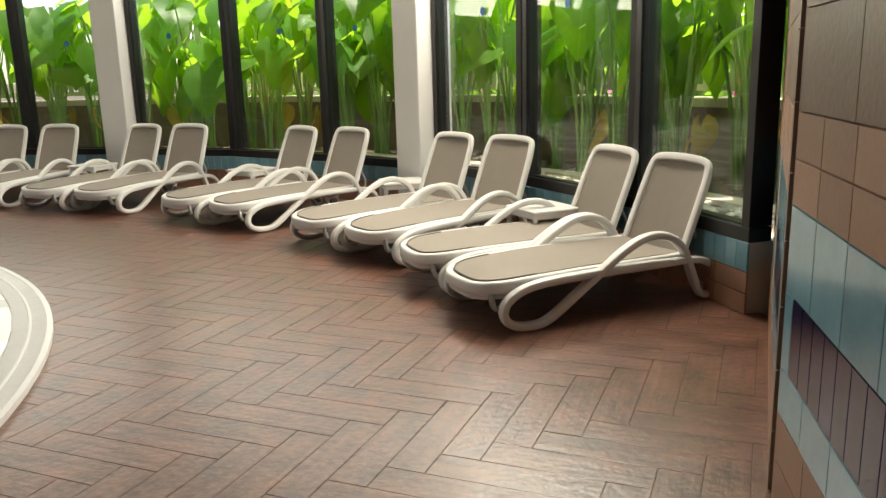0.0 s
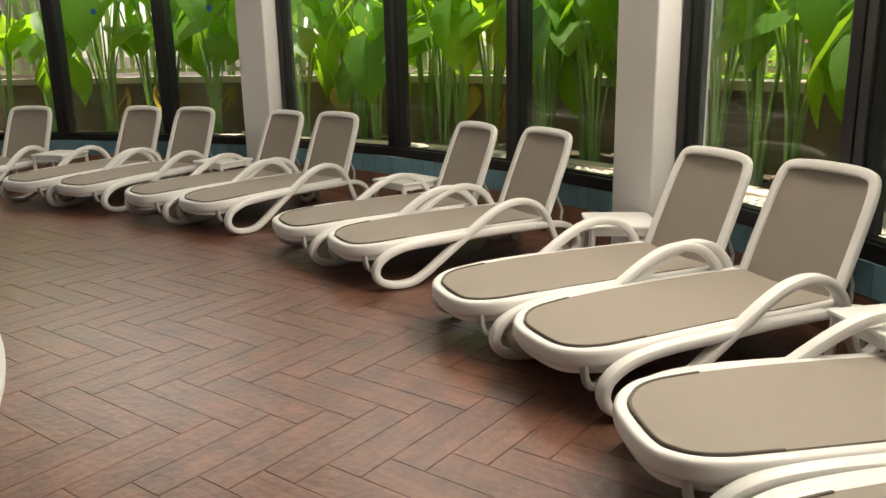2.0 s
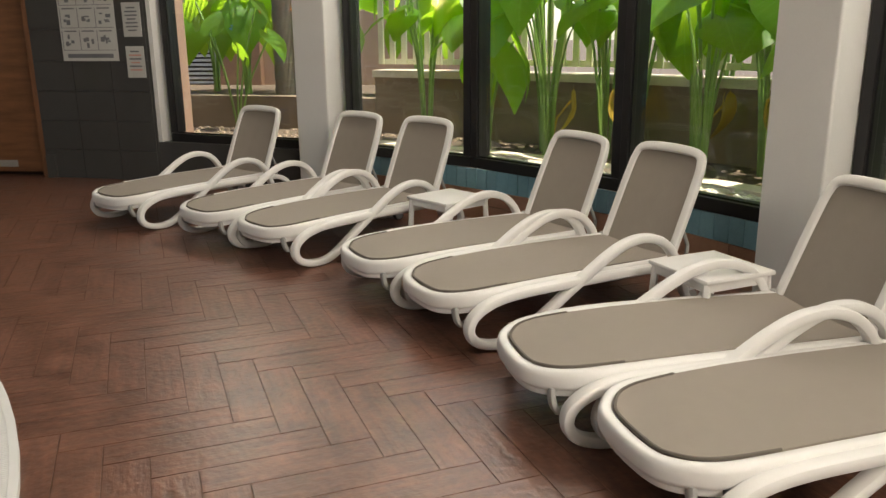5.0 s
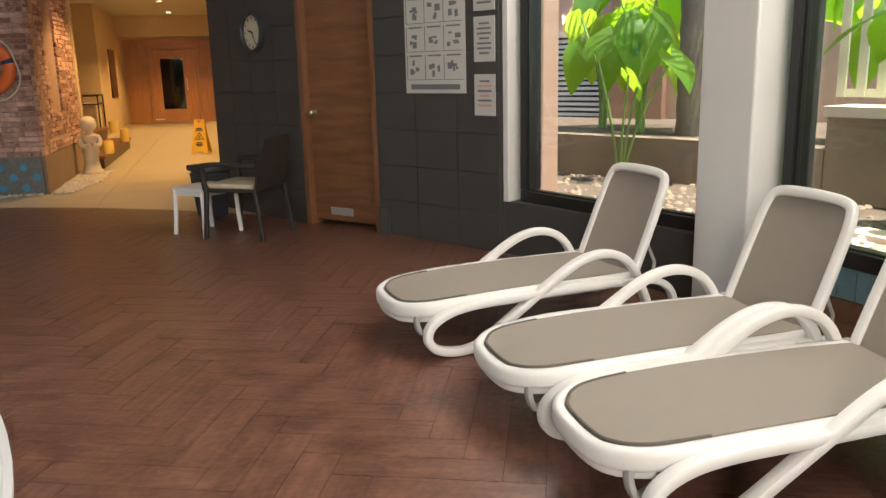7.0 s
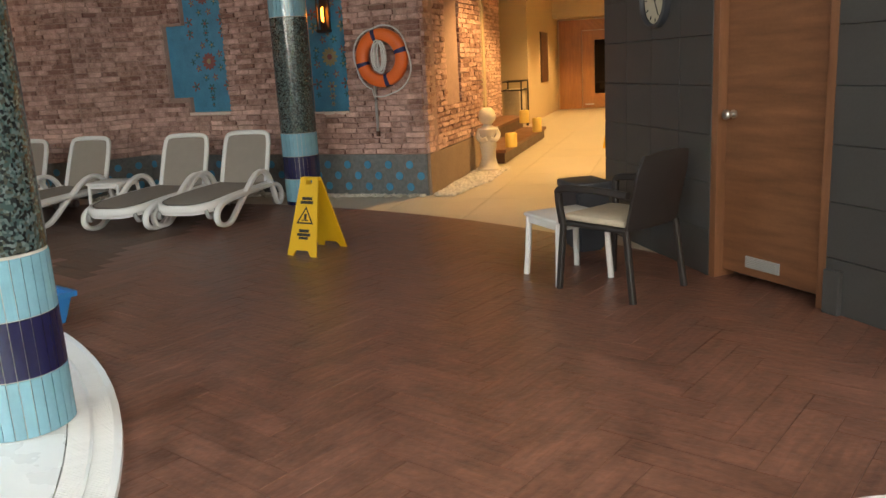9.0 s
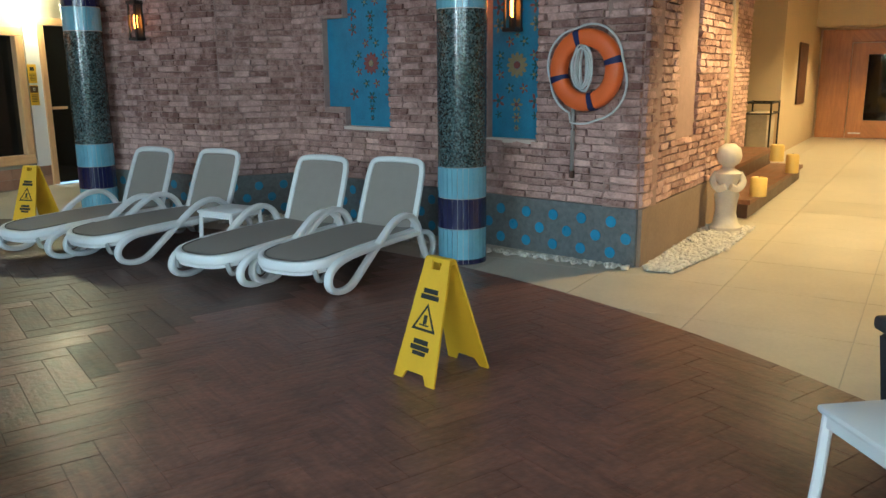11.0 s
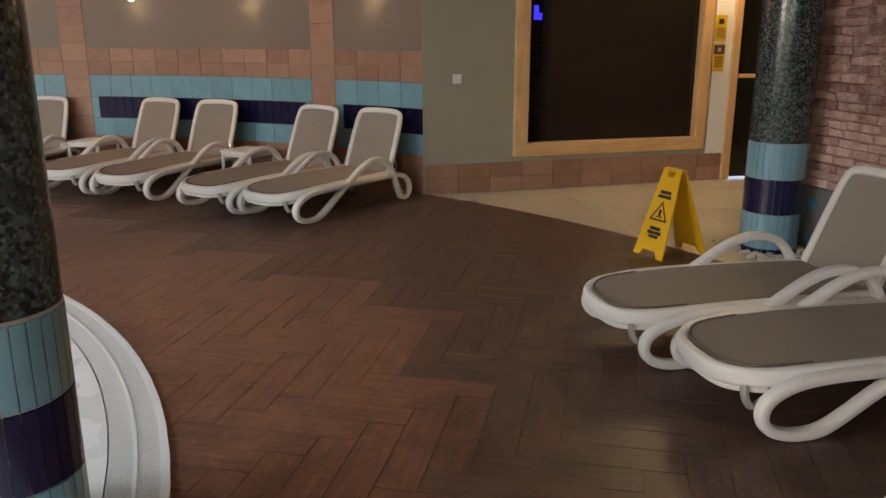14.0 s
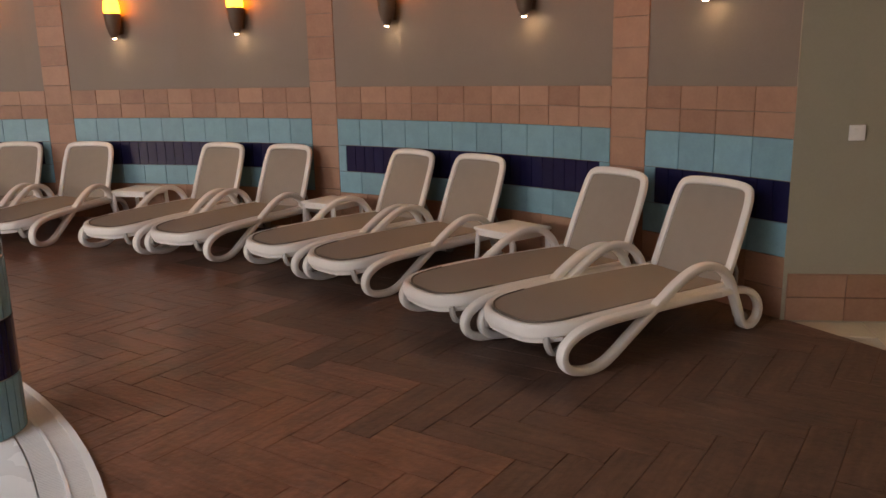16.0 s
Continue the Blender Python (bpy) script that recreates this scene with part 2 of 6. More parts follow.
M_BLUE = mat("light_blue_tile", (0.17, 0.34, 0.42), 0.22, vary=0.2, scale=12, bump=0.03, rand=0.14, coat=0.2)
M_NAVY = mat("navy_tile", (0.011, 0.012, 0.05), 0.2, vary=0.3, scale=12, bump=0.03, rand=0.2, coat=0.2)
M_JOINT = mat("pale_joint", (0.42, 0.4, 0.36), 0.8, vary=0.2)
M_BROWN = mat("brown_stone_tile", (0.29, 0.16, 0.105), 0.5, vary=0.5, scale=9, bump=0.1, fine=50, rand=0.55, tint=(0.2, 0.1, 0.062))
M_DARKBROWN = mat("dark_brown_wall_tile", (0.15, 0.088, 0.06), 0.5, vary=0.6, scale=7, bump=0.15, fine=45, rand=0.3, tint=(0.09, 0.05, 0.034))
M_BEIGE = mat("beige_wall_tile", (0.175, 0.142, 0.115), 0.55, vary=0.16, scale=3, bump=0.05, fine=70)
M_BRICK = mat("handmade_brick", (0.45, 0.285, 0.24), 0.85, vary=1.0, scale=11, bump=1.0, fine=48, rand=0.6, island=0.6, tint=(0.19, 0.095, 0.075))
M_MORTAR = mat("rough_mortar", (0.33, 0.22, 0.185), 0.95, vary=0.4, scale=12, bump=0.6, fine=70)
M_PATT = mat("grey_patterned_tile", (0.15, 0.155, 0.15), 0.45, vary=0.7, scale=24, bump=0.06, fine=140)
M_DOT = mat("blue_tile_dot", (0.06, 0.27, 0.46), 0.3, vary=0.25, scale=20, rand=0.2)
M_GREY = mat("grey_stone_wall_tile", (0.055, 0.055, 0.054), 0.5, vary=0.25, scale=5, bump=0.1, fine=60)
M_GREYJ = mat("grey_wall_joint", (0.047, 0.047, 0.045), 0.8, vary=0.2)
M_CREAM = mat("cream_plaster", (0.52, 0.41, 0.26), 0.8, vary=0.1, scale=2, bump=0.05)
M_CEIL = mat("white_ceiling_paint", (0.45, 0.43, 0.39), 0.85, vary=0.06, scale=1.5, bump=0.02)
M_DOOR = streaked(mat("brown_wood_door", (0.17, 0.075, 0.035), 0.45, vary=0.3, scale=3, bump=0.03), 1.6, 0.2, 0.7)
M_PINE = streaked(mat("pale_pine", (0.58, 0.36, 0.17), 0.45, vary=0.2, scale=5, bump=0.03), 2.5, 0.15, 0.4)
M_OAK = streaked(mat("orange_oak", (0.35, 0.155, 0.045), 0.4, vary=0.25, scale=4, bump=0.03), 2.0, 0.15, 0.5)
M_DARKWOOD = mat("dark_wood", (0.07, 0.032, 0.018), 0.4, vary=0.4, scale=8)
M_METAL = mat("brushed_steel", (0.6, 0.6, 0.58), 0.3, 1.0, vary=0.15)
M_BLACKP = mat("dark_brown_plastic", (0.02, 0.016, 0.014), 0.5, vary=0.3)
M_CUSH = mat("cream_cushion_cloth", (0.5, 0.43, 0.32), 0.9, vary=0.25, scale=16, bump=0.2, fine=200)
M_BIN = mat("dark_grey_bin_plastic", (0.035, 0.038, 0.045), 0.5, vary=0.2)
M_YELLOW = mat("yellow_plastic", (0.8, 0.4, 0.012), 0.4, vary=0.12, scale=8, bump=0.03)
M_INK = mat("black_print", (0.015, 0.015, 0.015), 0.6, vary=0.2)
M_RED = mat("red_print", (0.5, 0.03, 0.03), 0.5, vary=0.2)
M_PAPER = mat("white_paper", (0.52, 0.52, 0.5), 0.5, vary=0.08, bump=0.0)
M_PGREY = mat("grey_print", (0.16, 0.165, 0.18), 0.6, vary=0.3)
M_PPINK = mat("pale_red_print", (0.6, 0.3, 0.26), 0.6, vary=0.3)
M_ORANGE = mat("orange_buoy_shell", (0.8, 0.13, 0.02), 0.4, vary=0.15, scale=7, bump=0.04)
M_STRAP = mat("navy_strap", (0.01, 0.015, 0.08), 0.6, vary=0.2)
M_ROPE = mat("white_rope", (0.6, 0.6, 0.58), 0.85, vary=0.3, fine=250, bump=0.5)
M_STATUE = mat("pale_stone_statue", (0.6, 0.54, 0.43), 0.75, vary=0.2, scale=10, bump=0.25)
M_PEBBLE = mat("white_pebbles", (0.6, 0.56, 0.48), 0.6, vary=0.2, scale=12, island=0.35)
M_WAX = mat("yellow_wax", (0.75, 0.48, 0.12), 0.45, vary=0.15)
M_TUB = mat("blue_plastic", (0.02, 0.14, 0.36), 0.35, vary=0.15, bump=0.02)
M_SOIL = mat("garden_soil", (0.09, 0.065, 0.045), 0.95, vary=0.6, scale=5, bump=0.6, fine=30)
M_CONC = mat("stained_concrete", (0.25, 0.185, 0.135), 0.85, vary=0.45, scale=2.2, bump=0.2, fine=30, tint=(0.13, 0.09, 0.065))
M_COPING = mat("pale_coping_stone", (0.68, 0.55, 0.47), 0.8, vary=0.2, scale=4)
M_FENCE = mat("cream_painted_wood", (0.75, 0.66, 0.45), 0.6, vary=0.15, scale=4)
M_TERRA = mat("pink_terracotta_plaster", (0.46, 0.29, 0.21), 0.8, vary=0.2, scale=3, bump=0.1)
M_LEAF = leafy("taro_leaf", (0.06, 0.165, 0.025), (0.44, 0.72, 0.04))
M_STALK = mat("taro_stalk", (0.22, 0.36, 0.09), 0.45, vary=0.4, scale=6, rand=0.4)
M_DEADLEAF = mat("yellow_dead_leaf", (0.55, 0.36, 0.05), 0.6, vary=0.4)
M_PINK = mat("pink_flower", (0.75, 0.05, 0.25), 0.6, vary=0.2)
M_BARK = mat("grey_bark", (0.2, 0.16, 0.13), 0.9, vary=0.5, bump=0.6, fine=30)
M_PANELBLUE = mat("painted_blue_panel", (0.045, 0.2, 0.33), 0.4, vary=0.5, scale=7, bump=0.05)
M_PETALR = mat("rust_red_glaze", (0.2, 0.06, 0.05), 0.4, vary=0.3)
M_PETALY = mat("ochre_glaze", (0.27, 0.22, 0.11), 0.4, vary=0.3)
M_PETALN = mat("deep_green_glaze", (0.02, 0.09, 0.09), 0.4, vary=0.3)
M_POOL = mat("pool_white_tile", (0.76, 0.78, 0.76), 0.28, vary=0.04, scale=3, bump=0.02)
M_GRATE = mat("white_plastic_grating", (0.8, 0.81, 0.8), 0.4, vary=0.08, island=0.05)
M_DARKBACK = mat("dark_backing", (0.03, 0.02, 0.014), 0.7, vary=0.3)
M_SCONCE = mat("bronze_sconce", (0.12, 0.09, 0.07), 0.5, 0.3, vary=0.3)
M_AMBER = glow("lit_amber_glass", (1.0, 0.24, 0.015), 4.5)
M_BULB = glow("lit_bulb", (1.0, 0.78, 0.42), 25.0)
M_LEDBLUE = glow("blue_led", (0.01, 0.01, 0.8), 0.8)
M_LEDRED = glow("red_display", (1.0, 0.05, 0.03), 2.0)
M_SCREEN = mat("stained_clock_face", (0.55, 0.5, 0.38), 0.4, vary=0.2, scale=10)

# small glazed stones in a mosaic
M_MOSAIC = mat("green_black_mosaic", (0.07, 0.09, 0.09), 0.2, vary=0.3, scale=3, bump=0.0)
nt = M_MOSAIC.node_tree
vor = nt.nodes.new("ShaderNodeTexVoronoi")
vor.inputs["Scale"].default_value = 80
ramp = nt.nodes.new("ShaderNodeValToRGB")
ramp.color_ramp.interpolation = "CONSTANT"
for i, (p, c) in enumerate(((0.0, (0.012, 0.016, 0.017)), (0.3, (0.035, 0.06, 0.06)), (0.55, (0.075, 0.105, 0.105)), (0.78, (0.045, 0.05, 0.04)), (0.93, (0.11, 0.14, 0.14)))):
    e = ramp.color_ramp.elements[i] if i < 2 else ramp.color_ramp.elements.new(p)
    e.position, e.color = p, (*c, 1)
geo = nt.nodes.new("ShaderNodeNewGeometry")
sep = nt.nodes.new("ShaderNodeSeparateColor")
nt.links.new(geo.outputs["Position"], vor.inputs["Vector"])
nt.links.new(vor.outputs["Color"], sep.inputs[0])
nt.links.new(sep.outputs[0], ramp.inputs[0])
nt.links.new(ramp.outputs[0], nt.nodes["Principled BSDF"].inputs["Base Color"])
bmp = nt.nodes.new("ShaderNodeBump")
bmp.inputs["Strength"].default_value, bmp.inputs["Distance"].default_value = 0.4, 0.003
nt.links.new(sep.outputs[1], bmp.inputs["Height"])
nt.links.new(bmp.outputs[0], nt.nodes["Principled BSDF"].inputs["Normal"])

M_GLASS = bpy.data.materials.new("window_glass")
M_GLASS.use_nodes = True
g = M_GLASS.node_tree.nodes["Principled BSDF"]
g.inputs["Base Color"].default_value = (0.93, 0.97, 0.95, 1)
g.inputs["Roughness"].default_value, g.inputs["Transmission Weight"].default_value, g.inputs["IOR"].default_value = 0.0, 1.0, 1.45
M_DARKGLASS = bpy.data.materials.new("dark_tinted_glass")
M_DARKGLASS.use_nodes = True
g = M_DARKGLASS.node_tree.nodes["Principled BSDF"]
g.inputs["Base Color"].default_value = (0.006, 0.006, 0.006, 1)
g.inputs["Roughness"].default_value = 0.04
M_WATER = bpy.data.materials.new("pool_water")
M_WATER.use_nodes = True
g = M_WATER.node_tree.nodes["Principled BSDF"]
g.inputs["Base Color"].default_value = (0.55, 0.8, 0.85, 1)
g.inputs["Roughness"].default_value, g.inputs["Transmission Weight"].default_value, g.inputs["IOR"].default_value = 0.02, 1.0, 1.33


# ---- floor, ground, ceiling ----
def structure(name, label="", category=""):
    return tagged(new(name), label, category, kind="structure")


def flat_sheet(name, bm, material, label=""):
    return tagged(part(name, bm, material), label, kind="structure")


CEIL, HALL = 3.0, 3.7           # ceilings over the stone floor and over the pool hall
flat_sheet("ground", boxes((-300, 300, -300, 300, -0.6, -0.2)), M_SOIL, "brown garden ground that reaches the horizon")
floor = flat_sheet("floor", arc(bmesh.new(), 3.2, 8.3, 0, 360, -0.1, -0.0035, 180), M_GROUT, "round brown wood-look tile floor in herringbone")
stone = flat_sheet("floor_stone", boxes((-31, -8, -5.5, 9, -0.2, -0.014)), M_JOINT, "cream polished stone floor with thin joints")
# Unseen; reaches past the windows to keep the sun off the floor.
flat_sheet("ceiling", arc(bmesh.new(), 2.4, 8.95, 0, 360, HALL, HALL + 0.2, 90), M_CEIL, "unseen plain white painted ceiling with an added round opening")
# No skylight is known here: an added disc closes the invented opening.
flat_sheet("skylight", arc(bmesh.new(), 0.02, 2.5, 0, 360, HALL + 0.2, HALL + 0.23, 60), M_PAPER, "round white disc closing the added ceiling opening over the pool")
flat_sheet("ceiling_west", boxes((-31, -11.5, -6, 8.9, CEIL + 0.004, HALL + 0.21)), M_CEIL, "plain white painted ceiling over the stone floor")

# ---- tiled walls ----
def tile_mesh(name, w, h, material, thick=0.012, edge=0.0018):
    """A tile on a wall: local x along the wall, y into it, z up, from its lower middle."""
    x, e = w / 2, edge
    v = [(-x, 0, 0), (x, 0, 0), (x, 0, h), (-x, 0, h), (-x + e, -thick, e), (x - e, -thick, e), (x - e, -thick, h - e), (-x + e, -thick, h - e)]
    f = [(0, 1, 5, 4), (1, 2, 6, 5), (2, 3, 7, 6), (3, 0, 4, 7), (4, 5, 6, 7)]
    me = bpy.data.meshes.new(name)
    me.from_pydata(v, [], f)
    me.materials.append(material)
    uv = me.uv_layers.new(name="UVMap")
    for loop in me.loops:
        uv.data[loop.index].uv = (v[loop.vertex_index][0], v[loop.vertex_index][2])
    return me


TILES = {}


def lay(parent, at, s0, s1, z0, z1, width, rows, material, gap=0.002, name="tile"):
    n = max(1, round((s1 - s0) / width))
    w, h = (s1 - s0) / n, (z1 - z0) / rows
    key = (round(w, 3), round(h, 3), material.name)
    if key not in TILES:
        TILES[key] = tile_mesh(name, w - gap, h - gap, material)
    for j in range(rows):
        for i in range(n):
            piece(name, TILES[key], parent, at(s0 + (i + 0.5) * w) @ Matrix.Translation((0, 0, z0 + j * h + gap / 2)))


def panelled(parent, at, stretches, piers, bands):
    """Brown plinth, light blue panels with a navy field, a brown band, and brown piers."""
    b0, b1, b2, b3, b4 = bands
    for s0, s1, open0, open1 in stretches:
        lay(parent, at, s0, s1, 0.0, b0, 0.3, 2, M_BROWN)
        m0, m1 = (0.09 if open0 else 0.0), (0.09 if open1 else 0.0)
        lay(parent, at, s0, s1, b0, b1, 0.25, 1, M_BLUE)
        lay(parent, at, s0, s1, b2, b3, 0.25, 1, M_BLUE)
        if m0:
            lay(parent, at, s0, s0 + m0, b1, b2, 0.1, 1, M_BLUE)
        if m1:
            lay(parent, at, s1 - m1, s1, b1, b2, 0.1, 1, M_BLUE)
        lay(parent, at, s0 + m0, s1 - m1, b1, b2, 0.105, 1, M_NAVY)
        lay(parent, at, s0, s1, b3, b4, 0.27, 2, M_BROWN)
    for s in piers:
        lay(parent, at, s - 0.15, s + 0.15, 0.0, CEIL - 0.02, 0.3, 15, M_BROWN)


RW = 8.28
wall_south = flat_sheet("wall_south", arc(bmesh.new(), RW, RW + 0.25, 220.75, 352.5, -0.1, HALL, 66), M_BEIGE, "curved beige tiled wall with brown stone bands and blue panels")


def at_south(s):
    return polm(RW, 296.0 - math.degrees(s / RW))


def s_of(a):
    return radians(296.0 - a) * RW


cuts = [294.0, 272.4, 250.9, 229.3]
spans = [(s_of(a) + 0.15, s_of(b) - 0.15, True, True) for a, b in zip(cuts, cuts[1:])] + [(s_of(229.3) + 0.15, s_of(220.8), True, False)]
panelled(wall_south, at_south, spans, [s_of(a) for a in cuts], (0.37, 0.57, 0.81, 1.05, 1.34))

# east wall, which the walk starts beside
EAST = [(2.27, 4.02), (1.43, 2.04), (1.1, 0.4), (1.12, -1.4)]
wall_east = structure("wall_east", "beige tiled wall with brown stone bands and blue panels beside the windows")
for k, (p, q) in enumerate(((EAST[0], EAST[1]), (EAST[1], EAST[2]), (EAST[2], EAST[3]))):
    part("wall", slab(bmesh.new(), p, q, 0.2, -0.1, HALL), M_BEIGE, wall_east)
    d = Vector((q[0] - p[0], q[1] - p[1], 0))
    base = pose(p[0], p[1], 0, 0, 0, math.degrees(math.atan2(d.y, d.x)))
    n = d.length

    def at_east(s, base=base):
        return base @ Matrix.Translation((s, 0, 0)) @ pose(0, 0, 0)

    if k == 0:
        panelled(wall_east, at_east, [(0.02, 0.62, False, True), (0.93, n - 0.12, True, True)], [0.775], (0.3, 0.45, 0.69, 0.95, 1.22))
        lay(wall_east, at_east, n - 0.12, n, 0.0, 2.9, 0.12, 14, M_DARKBROWN)
    elif k == 1:
        panelled(wall_east, at_east, [(0.05, n - 0.05, True, True)], [], (0.3, 0.45, 0.69, 0.95, 1.22))
    lay(wall_east, at_east, 0.05, n - 0.12, 1.22, 2.9, 0.6, 6, M_DARKBROWN)
part("wall", slab(bmesh.new(), (1.12, -1.4), (1.32, -1.78), 0.2, -0.1, HALL), M_BEIGE, wall_east)

# ---- window front ----
WF, SILL, HEAD = 8.2, 0.42, 3.45
wall_north = structure("wall_north", "low tiled wall under the windows with a lintel above")
part("sill_wall", arc(bmesh.new(), WF, WF + 0.3, 12.5, 102.2, -0.1, SILL - 0.02, 60), M_JOINT, wall_north)
part("lintel", arc(bmesh.new(), WF - 0.02, WF + 0.3, 12.5, 117.4, HEAD, HALL, 60), M_COLWHITE, wall_north)
part("sill_wall", arc(bmesh.new(), WF - 0.05, WF + 0.25, 104.8, 117.4, -0.1, SILL - 0.02, 10), M_GREY, wall_north, "grey tiled sill wall")


def at_front(s):
    return polm(WF, 102.0 - math.degrees(s / WF))


for a, b in ((102.0, 73.9), (71.3, 41.9), (39.3, 12.4)):
    s0, s1 = radians(102 - a) * WF, radians(102 - b) * WF
    lay(wall_north, at_front, s0, s1, 0.0, 0.24, 0.3, 2, M_BROWN)
    lay(wall_north, at_front, s0, s1, 0.24, SILL - 0.02, 0.105, 1, M_BLUE)


def window(name, a0, a1):
    """One pane in its black frame between two bearings."""
    mid = (a0 + a1) / 2
    half = math.radians(a1 - a0) / 2
    w = 2 * WF * math.tan(half)
    m = polm(WF, mid, SILL)
    win = tagged(new(name), "clear fixed window pane in a black metal frame", "window", kind="structure")
    win.matrix_world = m
    h, f = HEAD - SILL, 0.065
    x = w / 2 - 0.004
    part("window_frame", boxes((-x, x, -0.02, 0.13, -0.02, f - 0.005), (-x, x, -0.02, 0.13, h - f, h), (-x, -x + f, -0.022, 0.128, f, h - f), (x - f, x, -0.022, 0.128, f, h - f), bevel=0.004), M_BLACK, win)
    part("glazing_bead", boxes((-x + f, x - f, -0.008, 0.0, f, f + 0.012), (-x + f, -x + f + 0.012, -0.008, 0.0, f + 0.012, h - f), (x - f - 0.012, x - f, -0.008, 0.0, f + 0.012, h - f)), M_BLACK, win)
    pane = part("pane", boxes((-x + f - 0.01, x - f + 0.01, 0.03, 0.038, f - 0.01, h - f + 0.01)), M_GLASS, win)
    pane.visible_shadow = False
    return win


BAYS = [(12.5, 20.9), (20.9, 30.6), (30.6, 39.3), (41.9, 50.8), (50.8, 61.0), (61.0, 71.3), (73.9, 82.3), (82.3, 92.2), (92.2, 101.8), (105.3, 116.6)]
WINDOWS = [window("window_%d" % (i + 1), *b) for i, b in enumerate(BAYS)]
# blue round stickers at eye height on the panes
for i, (win, b) in enumerate(zip(WINDOWS[:9], BAYS)):
    m = polm(WF + 0.02, sum(b) / 2 + (0.9 if i % 2 else -0.6), 1.79 + 0.02 * (i % 3))
    st = tagged(part("window_sticker", lathe(bmesh.new(), [(0.0, 0.0), (0.035, 0.0), (0.035, 0.002), (0.0, 0.002)], 20, Matrix.Rotation(radians(90), 4, "X"), cap=False), M_TUB), "small round blue sticker on the window glass", "sticker", "window stickers")
    st.matrix_world = m
for a in (40.6, 72.6, 103.45):
    col = tagged(part("column_white", box(bmesh.new(), -0.18, 0.18, -0.17, 0.25, 0, HALL, 0.012), M_COLWHITE), "square white painted concrete column between windows", "column", kind="structure")
    col.matrix_world = polm(WF, a)
jamb = tagged(part("trim_jamb", boxes((-0.025, 0.025, 0.0, 0.2, SILL - 0.02, HEAD), bevel=0.004), M_COLWHITE), "white window jamb", "trim", kind="structure")
jamb.matrix_world = polm(WF - 0.06, 117.1)

# ---- grey wall with the door ----
wall_grey = structure("wall_grey", "dark grey stone-tiled wall")
RG = 8.13
part("wall", arc(bmesh.new(), RG, RG + 0.2, 117.3, 126.75, -0.1, HALL, 8), M_GREYJ, wall_grey)


def at_grey(s):
    return polm(RG, 126.75 - math.degrees(s / RG))


lay(wall_grey, at_grey, 0, radians(126.75 - 117.4) * RG, 0, CEIL - 0.02, 0.45, 10, M_GREY)
G0, G1, G2 = pol(RG, 126.75), Vector((-11.46, 8.06, 0)), Vector((-12.87, 7.31, 0))
DD = G1 - G0
DM = pose(G0.x, G0.y, 0, 0, 0, math.degrees(math.atan2(DD.y, DD.x)))     # local x from the right jamb to the left one, y to the room
part("wall", slab(bmesh.new(), (G2.x, G2.y), (G1.x, G1.y), 0.2, -0.1, HALL), M_GREYJ, wall_grey)
dg = G1 - G2
GM = pose(G2.x, G2.y, 0, 0, 0, math.degrees(math.atan2(dg.y, dg.x)))


def at_grey2(s):
    return GM @ Matrix.Translation((s, 0, 0))


lay(wall_grey, at_grey2, 0, dg.length, 0, CEIL - 0.02, 0.45, 10, M_GREY)
DW = DD.length
hd = part("wall", boxes((0, DW, -0.2, 0.0, 2.12, HALL)), M_GREY, wall_grey)
hd.matrix_basis = DM
door = tagged(new("door_1"), "closed brown wooden door with a horizontal grain", "door", kind="structure")
door.matrix_world = DM


def wooden(name, dims, material, parent, along="x", label="", bevel=0.003):
    """A wooden board with UVs that run along its grain."""
    ob = part(name, boxes(dims, bevel=bevel), material, parent, label)
    me = ob.data
    uv = me.uv_layers.new(name="UVMap")
    for poly in me.polygons:
        for li in poly.loop_indices:
            c = me.vertices[me.loops[li].vertex_index].co
            uv.data[li].uv = (c.x, c.z + c.y) if along == "x" else (c.z, c.x + c.y)
    return ob


wooden("leaf", (0.05, DW - 0.05, -0.1, -0.06, 0.05, 2.08), M_DOOR, door)
wooden("jamb", (0.0, 0.05, -0.16, 0.01, 0, 2.12), M_DOOR, door, "z")
wooden("jamb", (DW - 0.05, DW, -0.16, 0.01, 0, 2.12), M_DOOR, door, "z")
wooden("head", (0.05, DW - 0.05, -0.16, 0.01, 2.08, 2.12), M_DOOR, door)
bm = boxes((DW * 0.42, DW * 0.72, -0.06, -0.05, 0.1, 0.17), bevel=0.003)
for k in range(5):
    box(bm, DW * 0.44, DW * 0.70, -0.05, -0.046, 0.112 + 0.011 * k, 0.118 + 0.011 * k)
part("vent", bm, M_GREYP, door, "pale vent grille")
bm = lathe(bmesh.new(), [(0.026, 0), (0.026, 0.008), (0.012, 0.01), (0.012, 0.045), (0.027, 0.05), (0.03, 0.065), (0.02, 0.078), (0.0, 0.08)], 16, pose(DW - 0.11, -0.06, 1.02, -90), cap=False)
part("knob", bm, M_METAL, door, "round steel knob", smooth=True)
# Added dark backing behind the leaf, so the gap under it reads as shade.
part("back_panel", boxes((0, DW, -0.3, -0.2, -0.1, 2.2)), M_DARKBACK, door)
tagged(part("trim_plinth", boxes((-0.12, -0.02, -0.03, 0.05, 0, 0.24), bevel=0.004), M_GREY), "grey tiled plinth beside the door", "trim", kind="structure").matrix_world = DM

